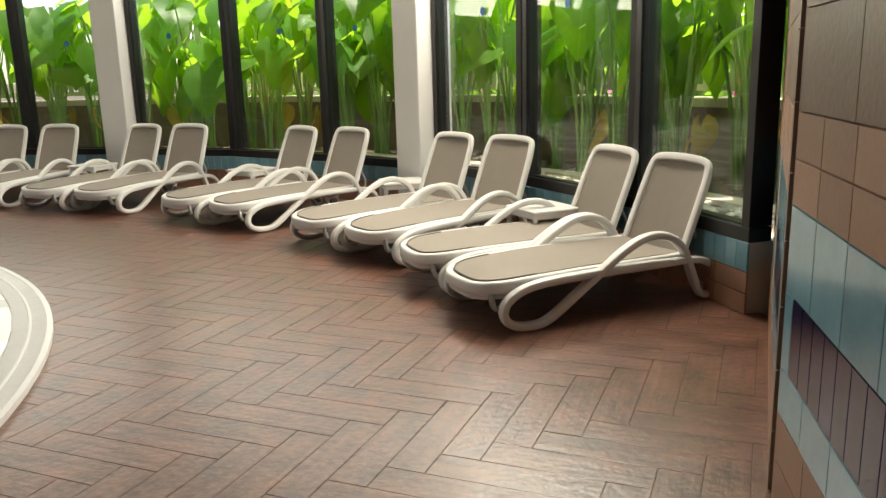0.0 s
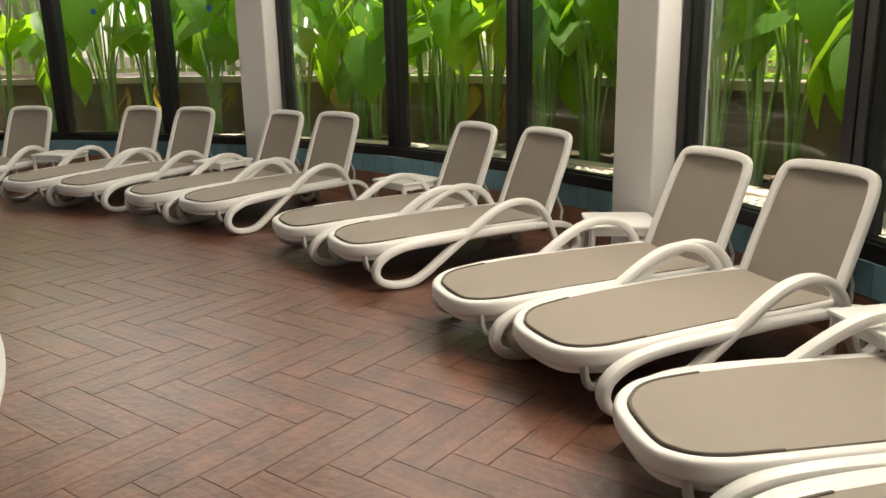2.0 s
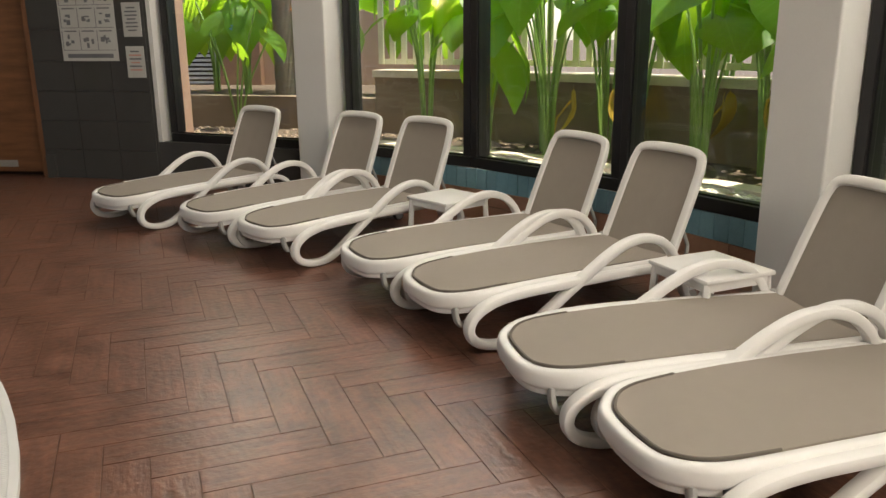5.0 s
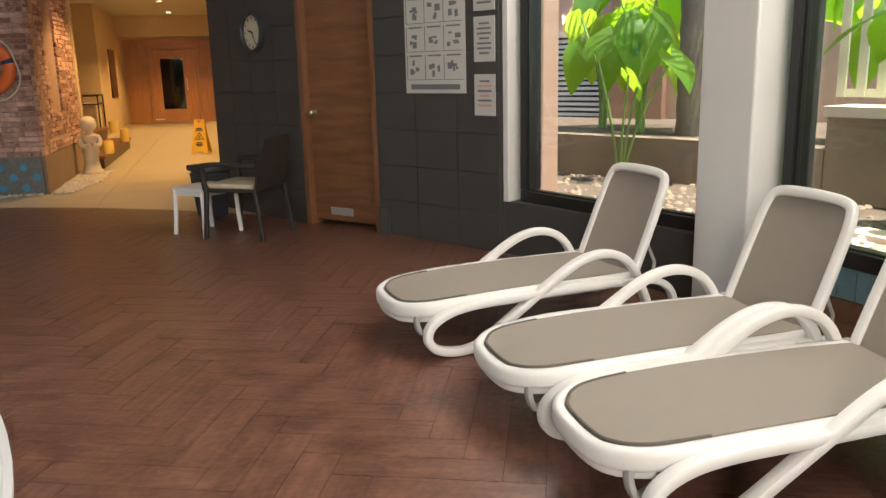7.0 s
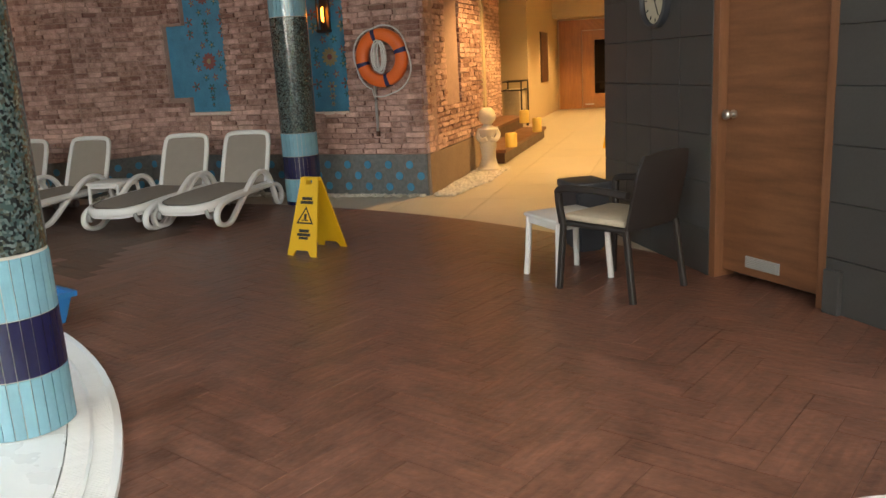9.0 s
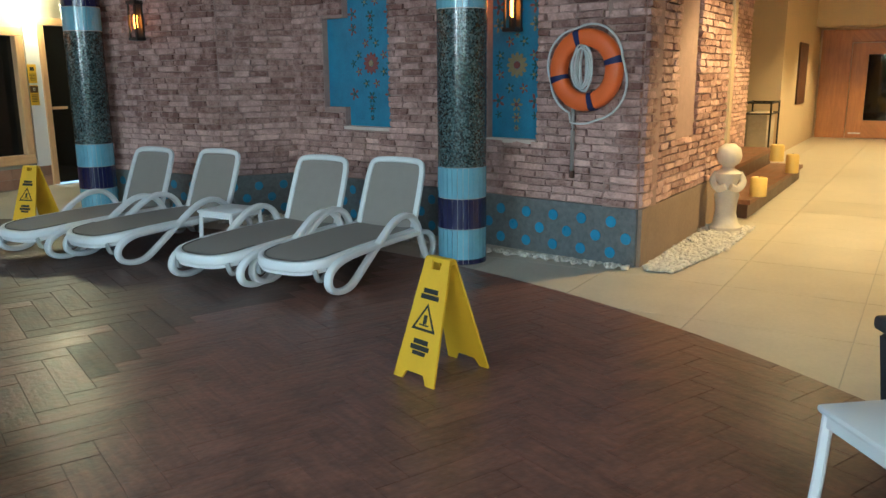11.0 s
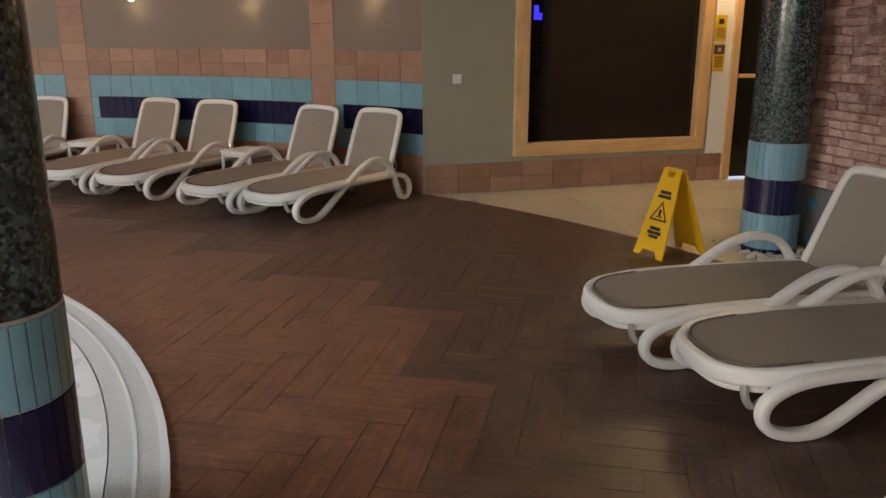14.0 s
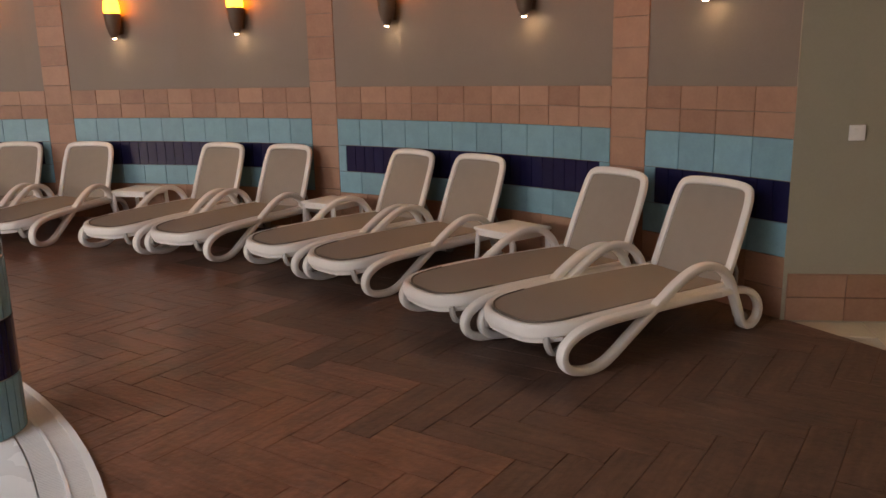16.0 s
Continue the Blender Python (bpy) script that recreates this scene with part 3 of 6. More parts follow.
# ---- corridor ----
wall_corridor = structure("wall_corridor", "cream plastered corridor walls")
part("wall", boxes((-29.2, -13.0, 7.42, 7.6, -0.1, CEIL)), M_CREAM, wall_corridor)
part("wall", slab(bmesh.new(), (-13.0, 7.5), (-12.87, 7.31), 0.0 + 0.12, -0.1, CEIL), M_GREYJ, wall_corridor)
part("wall", boxes((-29.4, -29.2, 2.0, 7.6, -0.1, CEIL)), M_CREAM, wall_corridor)
part("wall", boxes((-29.2, -24.3, 4.5, 4.7, -0.1, CEIL)), M_CREAM, wall_corridor)
part("wall", boxes((-24.5, -24.3, 3.0, 4.5, -0.1, CEIL)), M_CREAM, wall_corridor)
part("wall", boxes((-24.3, -16.6, 3.0, 3.2, -0.1, CEIL)), M_CREAM, wall_corridor)
part("beam", boxes((-29.2, -28.3, 4.7, 7.42, 2.45, CEIL)), M_CREAM, wall_corridor)
wooden_door = tagged(new("door_2"), "orange wooden entrance door with a tall glass light", "door", kind="structure")
wooden_door.matrix_world = pose(-29.2, 4.75, 0)
wooden("panel", (0.0, 0.06, 0.0, 0.62, 0, 2.4), M_OAK, wooden_door, "z")
wooden("panel", (0.0, 0.06, 2.02, 2.64, 0, 2.4), M_OAK, wooden_door, "z")
wooden("head", (0.0, 0.06, 0.62, 2.02, 2.12, 2.4), M_OAK, wooden_door)
for y0, y1 in ((0.64, 0.97), (1.6, 2.0)):
    wooden("stile", (0.0, 0.1, y0, y1, 0.01, 2.1), M_OAK, wooden_door, "z")
wooden("rail", (0.0, 0.1, 0.97, 1.6, 0.01, 0.4), M_OAK, wooden_door)
wooden("rail", (0.0, 0.1, 0.97, 1.6, 1.85, 2.1), M_OAK, wooden_door)
part("pane", boxes((0.03, 0.05, 0.97, 1.6, 0.4, 1.85)), M_DARKGLASS, wooden_door)
part("pull", tube(bmesh.new(), [(0.1, 1.68, 0.95), (0.16, 1.68, 0.97), (0.16, 1.68, 1.25), (0.1, 1.68, 1.27)], 0.014), M_METAL, wooden_door, "steel pull")
part("kick_plate", boxes((0.1, 0.106, 0.7, 0.95, 0.1, 0.13)), M_METAL, wooden_door)
frame_pic = thing("wall_board", "dark framed board on the cream corridor wall", "board", m=pose(-26.6, 4.7, 1.2))
part("board", boxes((-0.55, 0.55, 0.0, 0.035, -0.35, 0.85), bevel=0.005), M_DARKWOOD, frame_pic)

# ---- brick house ----
def course_bricks(parent, p, q, z0, z1, holes=(), step=0.06, limit=300, near=(0.4, 1.7), seed=1):
    """Uneven bricks laid in courses on a wall face from p to q; the wall is to the left of that way."""
    rng = random.Random(seed)
    d = Vector((q[0] - p[0], q[1] - p[1], 0))
    length = d.length
    base = pose(p[0], p[1], 0, 0, 0, math.degrees(math.atan2(d.y, d.x)))
    meshes = {}

    def brick_mesh(w):
        """One uneven brick of the given width, shared by those as wide."""
        k = (round(w, 2), rng.randrange(3))
        if k not in meshes:
            x, h, th = w / 2, 0.054, 0.03
            j = lambda s: rng.uniform(-s, s)
            back = [(-x, 0.01, 0), (x, 0.01, 0), (x, 0.01, h), (-x, 0.01, h)]
            fr = [(-x + 0.006 + j(0.005), -th + j(0.009), 0.005 + j(0.005)), (x - 0.006 + j(0.005), -th + j(0.009), 0.005 + j(0.005)), (x - 0.006 + j(0.005), -th + j(0.009), h - 0.005 + j(0.005)), (-x + 0.006 + j(0.005), -th + j(0.009), h - 0.005 + j(0.005))]
            mid = [(j(0.02), -th + j(0.008) - 0.004, 0.003 + j(0.005)), (j(0.02), -th + j(0.008) - 0.004, h - 0.003 + j(0.005))]
            v = back + fr + mid
            f = [(0, 1, 5, 8, 4), (1, 2, 6, 5), (2, 3, 7, 9, 6), (3, 0, 4, 7), (4, 8, 9, 7), (8, 5, 6, 9)]
            me = bpy.data.meshes.new("brick")
            me.from_pydata(v, [], f)
            me.materials.append(M_BRICK)
            meshes[k] = (v, f, me)
        return meshes[k]

    verts, faces, count = [], [], 0
    z = z0
    while z < z1:
        # the stretches of this course that no opening cuts away
        runs = [(0.0, length)]
        for h0, h1, hz0, hz1 in holes:
            if z + 0.054 > hz0 and z < hz1:
                runs = [r for a0, a1 in runs for r in ((a0, min(a1, h0)), (max(a0, h1), a1)) if r[1] - r[0] > 0.03]
        cuts_ = []
        for a0, a1 in runs:
            s = a0
            while a1 - s > 0.02:
                w = rng.uniform(0.15, 0.3) if s > a0 else rng.uniform(0.08, 0.28)
                if a1 - s - w < 0.07:
                    w = a1 - s
                cuts_.append((s, w))
                s += w
        for s, w in cuts_:
            v, f, me = brick_mesh(max(0.03, w - rng.uniform(0.004, 0.011)))
            c = s + w / 2
            m = base @ Matrix.Translation((c, 0, z + rng.uniform(-0.004, 0.004))) @ Matrix.Rotation(rng.uniform(-0.025, 0.025), 4, "Y")
            if count < limit and near[0] < z < near[1]:
                piece("brick", me, parent, m)
                count += 1
            else:
                o = len(verts)
                verts += [tuple(m @ Vector(c3)) for c3 in v]
                faces += [tuple(o + i for i in poly) for poly in f]
        z += step
    me = bpy.data.meshes.new("brickwork")
    me.from_pydata(verts, [], faces)
    me.materials.append(M_BRICK)
    ob = new("brickwork", me)
    ob.parent = parent
    ob["kind"] = "stuff"


BA, BB, BC, BD = (-14.70, 5.22), (-15.34, 1.2), (-14.65, 0.78), (-14.55, -1.1)
wall_brick = structure("wall_brick", "rough pinkish brick house wall with blue painted niches")
N1, N2, N2B = (0.95, 1.47, 0.94, 2.9), (2.65, 3.29, 0.98, 2.9), (3.27, 3.6, 1.17, 2.05)
dmain = Vector((BB[0] - BA[0], BB[1] - BA[1], 0))
BM = pose(BA[0], BA[1], 0, 0, 0, math.degrees(math.atan2(dmain.y, dmain.x)))   # x along the face, y to the room


def brick_core(dims):
    ob = part("mortar_core", boxes(*dims), M_MORTAR, wall_brick)
    ob.matrix_basis = BM
    return ob


LM = dmain.length
brick_core([(0, N1[0], -0.3, 0, 0.45, CEIL), (N1[1], N2[0], -0.3, 0, 0.45, CEIL), (N1[0], N1[1], -0.3, 0, 0.45, N1[2]), (N2[0], N2[1], -0.3, 0, 0.45, N2[2]), (N2B[0] + 0.02, N2B[1], -0.3, 0, 0.45, N2B[2]), (N2B[1], LM, -0.3, 0, 0.45, CEIL), (N2B[0] + 0.02, N2B[1], -0.3, 0, N2B[3], CEIL)])
for p, q, th in ((BB, BC, 0.3), (BC, BD, 0.3), ((-16.6, -1.2), BD, 0.25)):
    part("mortar_core", slab(bmesh.new(), p, q, -abs(th), 0.45 if p[0] > -16 else -0.1, CEIL), M_MORTAR, wall_brick)
part("mortar_core", slab(bmesh.new(), (-17.2, 5.27), (-14.71, 5.22), -0.3, 0.45, CEIL), M_MORTAR, wall_brick)

course_bricks(wall_brick, BB, BA, 0.46, 2.9, [(LM - h[1], LM - h[0], h[2], h[3]) for h in (N1, N2, N2B)], limit=170, seed=3)
course_bricks(wall_brick, BC, BB, 0.46, 2.9, limit=30, seed=4)
course_bricks(wall_brick, BD, BC, 0.46, 2.9, limit=70, seed=5)
course_bricks(wall_brick, BA, (-17.2, 5.27), 0.46, 2.9, [(0.8, 1.4, 0.98, 2.9)], limit=30, seed=6)
wall_brick_far = structure("wall_brick_far", "second rough brick wall further down the corridor")
part("mortar_core", boxes((-21.2, -18.6, 3.2, 4.7, -0.1, CEIL)), M_MORTAR, wall_brick_far)
course_bricks(wall_brick_far, (-18.6, 3.2), (-18.6, 4.7), 0.1, 2.9, limit=0, seed=7)
course_bricks(wall_brick_far, (-18.6, 4.7), (-21.2, 4.7), 0.1, 2.9, [(0.7, 1.2, 0.9, 2.9)], limit=0, seed=8)
part("lintel", boxes((-18.68, -18.4, 3.4, 4.5, 2.05, 2.2)), M_DARKWOOD, wall_brick_far, "dark timber beam")
part("window_recess", boxes((-19.85, -19.35, 4.68, 4.71, 0.95, 2.6)), M_PANELBLUE, wall_brick_far, "blue painted recess")
part("corner_strip", boxes((-17.32, -17.2, 5.0, 5.32, -0.1, CEIL)), M_CREAM, wall_brick)
part("mortar_core", boxes((-17.3, -17.2, 3.2, 5.0, -0.1, CEIL)), M_MORTAR, wall_brick)

# patterned plinth with blue dots
plinth = structure("trim_plinth_brick", "grey patterned tile plinth with rows of blue dots")
dot_mesh = mesh_of(lathe(bmesh.new(), [(0.047, 0.0), (0.045, 0.003), (0.0, 0.003)], 12, Matrix.Rotation(radians(90), 4, "X"), cap=False), "tile_dot", M_DOT)
for p, q in ((BB, BA), (BC, BB), (BD, BC), (BA, (-17.2, 5.27))):
    part("plinth_face", slab(bmesh.new(), q, p, 0.03, -0.1, 0.45), M_PATT if q != (-17.2, 5.27) else M_CONC, plinth)
    if q == (-17.2, 5.27):
        continue
    d = Vector((q[0] - p[0], q[1] - p[1], 0))
    base = pose(p[0], p[1], 0, 0, 0, math.degrees(math.atan2(d.y, d.x)))
    n = int(d.length / 0.27) + 1
    for j in range(3):
        for i in range(n):
            s = 0.075 + i * 0.27 + (0.135 if j % 2 else 0.0)
            if 0.06 < s < d.length - 0.06:
                piece("tile_dot", dot_mesh, plinth, base @ Matrix.Translation((s, -0.0325, 0.085 + 0.125 * j)))


# painted niches
def niche(s0, s1, z0, z1, stepped=False):
    """A blue painted panel with flowers, set back in the brick wall."""
    m = BM @ Matrix.Translation(((s0 + s1) / 2, -0.07, z0))
    pnl = tagged(new("niche_panel"), "blue painted tile panel with red and ochre flowers in a brick niche", "wall panel", kind="structure")
    pnl.matrix_world = m
    w, h = (s1 - s0) / 2, z1 - z0
    part("panel", boxes((-w - 0.05, w + (0.34 if stepped else 0.05), -0.1, 0.0, -0.05, h)), M_PANELBLUE, pnl)
    part("ledge", boxes((-w, w, 0.0, 0.1, -0.03, 0.004), bevel=0.004), M_COPING, pnl, "pale stone ledge")

    def flower(x, z, r, petals, material, core):
        bm = bmesh.new()
        for k in range(petals):
            a = 2 * math.pi * k / petals
            lathe(bm, [(0.0, 0.004), (r * 0.3, 0.004), (r * 0.3, 0.0)], 8, pose(x + r * 0.66 * math.cos(a), 0, z + r * 0.66 * math.sin(a), -90) @ Matrix.Rotation(-a, 4, "Z") @ Matrix.Diagonal((1.25, 0.62, 1, 1)), cap=False)
        part("flower", bm, material, pnl)
        part("flower_core", lathe(bmesh.new(), [(0.0, 0.007), (r * 0.3, 0.007), (r * 0.3, 0.0)], 10, pose(x, 0, z, -90), cap=False), core, pnl)

    zc = 0.62
    for q in (0.0, 0.78, 1.56):
        if zc + q > h - 0.15:
            continue
        flower(0, zc + q, 0.105, 12, M_PETALR if stepped else M_PETALY, M_PETALY if stepped else M_PETALR)
        for k in range(8):
            a = radians(45 * k + 22.5)
            flower(0.19 * math.cos(a), zc + q + 0.21 * math.sin(a), 0.045, 5, (M_PETALN, M_PETALR)[k % 2], M_PETALY)
        for dz, r in ((-0.33, 0.06), (-0.44, 0.045), (-0.53, 0.03)):
            if zc + q + dz > 0.05:
                flower(0, zc + q + dz, r, 6, (M_PETALN if stepped else M_PETALY), M_PETALR)
        for sx in (-1, 1):
            for dz, r, mt in ((-0.3, 0.065, M_PETALR), (-0.42, 0.035, M_PETALN), (0.33, 0.06, M_PETALR if stepped else M_PETALY), (0.0, 0.04, M_PETALN)):
                if 0.06 < zc + q + dz < h - 0.1 and (not stepped or zc + q + dz > 0.22):
                    flower(sx * (w - 0.07), zc + q + dz, r, 5, mt, M_PETALN)
    return pnl


niche(N1[0], N1[1], N1[2], CEIL)
niche(N2[0], N2[1], N2[2], CEIL, True)
side_panel = tagged(part("niche_panel", boxes((-16.12, -15.48, 5.12, 5.17, 0.94, CEIL)), M_PANELBLUE), "blue painted panel in the side of the brick house", "wall panel", kind="structure")


def lantern(m):
    """A dark iron wall lantern with a small lit core."""
    ob = thing("wall_lantern", "narrow dark iron wall lantern with a lit bulb", "lantern", "lanterns on the brick house", m=m)
    bm = bmesh.new()
    for x in (-0.05, 0.05):
        for y in (0.02, 0.1):
            box(bm, x - 0.008, x + 0.008, y - 0.008, y + 0.008, 0, 0.34)
    box(bm, -0.065, 0.065, 0.0, 0.115, -0.03, 0.0)
    box(bm, -0.065, 0.065, 0.0, 0.115, 0.34, 0.38)
    box(bm, -0.058, 0.058, 0.0, 0.012, 0.0, 0.34)
    part("frame", bm, M_BLACKP, ob)
    part("bulb", lathe(bmesh.new(), [(0.0, 0.08), (0.018, 0.1), (0.02, 0.22), (0.0, 0.25)], 10, Matrix.Translation((0, 0.06, 0)), cap=False), M_AMBER, ob)
    return ob


lantern(BM @ Matrix.Translation((1.2, -0.04, 1.86)))
dp = Vector((BD[0] - BC[0], BD[1] - BC[1], 0))
PM = pose(BC[0], BC[1], 0, 0, 0, math.degrees(math.atan2(dp.y, dp.x)))
lantern(PM @ Matrix.Translation((1.04, 0.03, 1.9)))

# ---- sauna front ----
SM = pose(-12.2, -3.29, 0, 0, 0, 184.3)     # x along the wall, y into it
M_SAUNA = mat("olive_beige_plaster", (0.28, 0.26, 0.2), 0.75, vary=0.12, scale=3, bump=0.05)
wall_sauna = structure("wall_sauna", "olive-beige plastered wall round the sauna window")
W0, W1, WZ0, WZ1 = 0.9, 3.0, 0.33, 2.16
DR0, DR1 = 3.3, 4.15
for dims in ((0, W0 + 0.05, 0, 0.2, -0.1, CEIL), (W0 + 0.05, W1 - 0.05, 0, 0.2, -0.1, WZ0 + 0.05), (W0 + 0.05, W1 - 0.05, 0, 0.2, WZ1 - 0.05, CEIL), (W1 - 0.05, DR0, 0, 0.2, -0.1, CEIL), (DR0, DR1, 0, 0.2, 2.2, CEIL), (DR1, 5.4, 0, 0.2, -0.1, CEIL)):
    part("wall_panel", boxes(dims), M_SAUNA, wall_sauna).matrix_basis = SM
part("wall", boxes((-17.6, -17.4, -4.2, 3.2, -0.1, CEIL)), M_SAUNA, wall_sauna)


def at_sauna(s):
    return SM @ Matrix.Translation((s, 0, 0))


lay(wall_sauna, at_sauna, 0.02, DR0 - 0.02, 0, 0.28, 0.32, 2, M_BROWN)
lay(wall_sauna, at_sauna, DR1 + 0.05, 5.35, 0, 0.28, 0.32, 2, M_BROWN)
sw = tagged(new("window_sauna"), "large dark sauna window in a pale pine frame", "window", kind="structure")
sw.matrix_world = SM
for dims, al in (((W0, W1, -0.05, 0.12, WZ0, WZ0 + 0.13), "x"), ((W0, W1, -0.05, 0.12, WZ1 - 0.12, WZ1), "x"), ((W0, W0 + 0.14, -0.052, 0.118, WZ0 + 0.13, WZ1 - 0.12), "z"), ((W1 - 0.12, W1, -0.052, 0.118, WZ0 + 0.13, WZ1 - 0.12), "z")):
    wooden("frame_board", dims, M_PINE, sw, al, bevel=0.012)
part("pane", boxes((W0 + 0.13, W1 - 0.11, 0.04, 0.05, WZ0 + 0.12, WZ1 - 0.11)), M_DARKGLASS, sw)
sl = thing("blue_light", "small blue light glowing behind the sauna glass", "lamp", m=SM @ Matrix.Translation((W0 + 0.2, 0.034, 1.62)))
part("strip", boxes((0, 0.045, 0, 0.004, 0.0, 0.13), (0.05, 0.08, 0, 0.004, 0.0, 0.06)), M_LEDBLUE, sl)
sd = tagged(new("door_sauna"), "dark glass sauna door in a pale pine frame", "door", kind="structure")
sd.matrix_world = SM
for dims, al in (((DR0 - 0.06, DR0 + 0.03, -0.05, 0.12, 0, 2.2), "z"), ((DR1 - 0.03, DR1 + 0.06, -0.05, 0.12, 0, 2.2), "z"), ((DR0 - 0.06, DR1 + 0.06, -0.05, 0.12, 2.2, 2.3), "x")):
    wooden("frame_board", dims, M_PINE, sd, al, bevel=0.008)
part("pane", boxes((DR0 + 0.03, DR1 - 0.03, 0.03, 0.045, 0.01, 2.2)), M_DARKGLASS, sd)
wooden("pull", (DR0 + 0.06, DR0 + 0.3, -0.03, 0.0, 1.05, 1.09), M_PINE, sd)
post = part("post", boxes((W1 + 0.03, DR0 - 0.06, -0.03, 0.0, 0.28, 2.6), bevel=0.004), M_COLWHITE, wall_sauna, "white painted post beside the door")
post.matrix_basis = SM
sl2 = thing("wall_lamp_sauna", "glowing warm lamp above the sauna door post", "lamp", m=SM @ Matrix.Translation((3.08, -0.12, 2.36)))
part("shade", lathe(bmesh.new(), [(0.05, 0.0), (0.1, 0.02), (0.11, 0.16), (0.06, 0.2)], 20), M_BULB, sl2, smooth=True)
part("bracket", boxes((-0.03, 0.03, 0.09, 0.125, 0.02, 0.18)), M_METAL, sl2)
lamp("sauna_lamp", "POINT", 3.1, WARM, SM @ Matrix.Translation((3.08, -0.32, 2.3)), soft=0.1)


def notice(name, label, m, w, h, paper, bars, category="sign"):
    """A flat notice: a thin plate with printed bars (x, z, half width, half height, material)."""
    ob = thing(name, label, category, m=m)
    part("plate", boxes((-w / 2, w / 2, -0.006, 0.0, 0, h), bevel=0.001), paper, ob)
    groups = {}
    for x, z, a, b, mt in bars:
        bm = groups.setdefault(mt.name, (bmesh.new(), mt))[0]
        box(bm, x - a, x + a, -0.009, -0.006, z - b, z + b)
    for bm, mt in groups.values():
        part("print", bm, mt, ob)
    return ob


notice("warning_sign", "yellow warning notices with a dark picture on the white post", SM @ Matrix.Translation((3.09, -0.032, 1.42)), 0.13, 0.25, M_YELLOW, [(0, 0.19, 0.03, 0.025, M_INK)] + [(0, 0.12 - 0.02 * k, 0.045, 0.004, M_INK) for k in range(5)])
notice("warning_sign", "dark red and yellow notice on the white post", SM @ Matrix.Translation((3.09, -0.032, 1.12)), 0.13, 0.27, M_YELLOW, [(0, 0.215, 0.06, 0.045, M_DARKWOOD), (0, 0.215, 0.02, 0.02, M_PAPER)] + [(0, 0.14 - 0.022 * k, 0.045, 0.005, M_INK) for k in range(5)])
sws = thing("light_switch", "small white plastic light switch", "switch", m=SM @ Matrix.Translation((0.33, 0, 1.04)))
part("plate", boxes((-0.043, 0.043, -0.012, 0, 0, 0.086), bevel=0.004), M_WHITE, sws)
part("rocker", boxes((-0.022, 0.022, -0.018, -0.012, 0.02, 0.066), bevel=0.003), M_WHITE, sws)
ctl = thing("control_box", "cream control box with a red lit display", "control panel", m=SM @ Matrix.Translation((0.3, 0, 1.92)))
part("case", boxes((-0.1, 0.1, -0.06, 0, 0, 0.24), bevel=0.01), M_CREAM, ctl)
part("display", boxes((-0.03, 0.03, -0.066, -0.06, 0.12, 0.16), (-0.03, 0.03, -0.066, -0.06, 0.08, 0.1)), M_LEDRED, ctl)
part("dial", boxes((-0.05, 0.05, -0.064, -0.06, 0.03, 0.06)), M_GREYP, ctl)

# ---- pool ----
pool = structure("pool_rim", "round white pool edge with a plastic overflow grating", "pool")
part("edge", arc(bmesh.new(), 3.3, 4.365, 0, 360, -0.15, 0.028, 120), M_POOL, pool, "white tiled pool edge")
part("kerb", arc(bmesh.new(), 4.545, 4.575, 0, 360, -0.1, 0.03, 120), M_GRATE, pool)
part("kerb", arc(bmesh.new(), 4.455, 4.468, 0, 360, -0.1, 0.031, 120), M_GRATE, pool)
part("gutter", arc(bmesh.new(), 4.365, 4.545, 0, 360, -0.15, 0.008, 120), M_GRATE, pool)
verts, faces = [], []
for r0, r1 in ((4.370, 4.456), (4.467, 4.546)):
    n = 2100
    for k in range(n):
        a, w = 360.0 * k / n, 360.0 / n * 0.3
        o = len(verts)
        for rr, aa, z in ((r0, a - w, 0.028), (r1, a - w, 0.028), (r1, a + w, 0.028), (r0, a + w, 0.028), (r0, a - w, 0.0), (r1, a - w, 0.0), (r1, a + w, 0.0), (r0, a + w, 0.0)):
            verts.append(tuple(pol(rr, aa, z)))
        faces += [(o, o + 1, o + 2, o + 3), (o, o + 4, o + 5, o + 1), (o + 2, o + 6, o + 7, o + 3)]
me = bpy.data.meshes.new("grating")
me.from_pydata(verts, [], faces)
me.materials.append(M_GRATE)
ob = new("grating", me)
ob.parent = pool
ob["kind"] = "stuff"
basin = part("basin", arc(bmesh.new(), 0.02, 3.35, 0, 360, -1.4, -1.3, 60), M_POOL, pool)
part("basin_wall", arc(bmesh.new(), 3.3, 3.34, 0, 360, -1.3, -0.1, 90), M_BLUE, pool)
tagged(part("water", arc(bmesh.new(), 0.01, 3.3, 0, 360, -0.06, -0.05, 90), M_WATER), "still clear pool water", "water", kind="structure").visible_shadow = False
for p, mt, lab in (((-10.02, 2.97), M_RED, "small red depth marking on the white pool edge"), ((-9.6, 0.23), M_TUB, "small blue marking on the white pool edge")):
    fm = thing("pool_marking", lab, "sign", m=pose(p[0], p[1], 0.028, 0, 0, 25))
    part("plate", boxes((-0.07, 0.07, -0.06, 0.06, 0, 0.004), bevel=0.001), mt, fm)
    part("print", boxes((-0.04, 0.04, -0.03, -0.012, 0.004, 0.006), (-0.015, 0.02, 0.0, 0.04, 0.004, 0.006)), M_PAPER, fm)


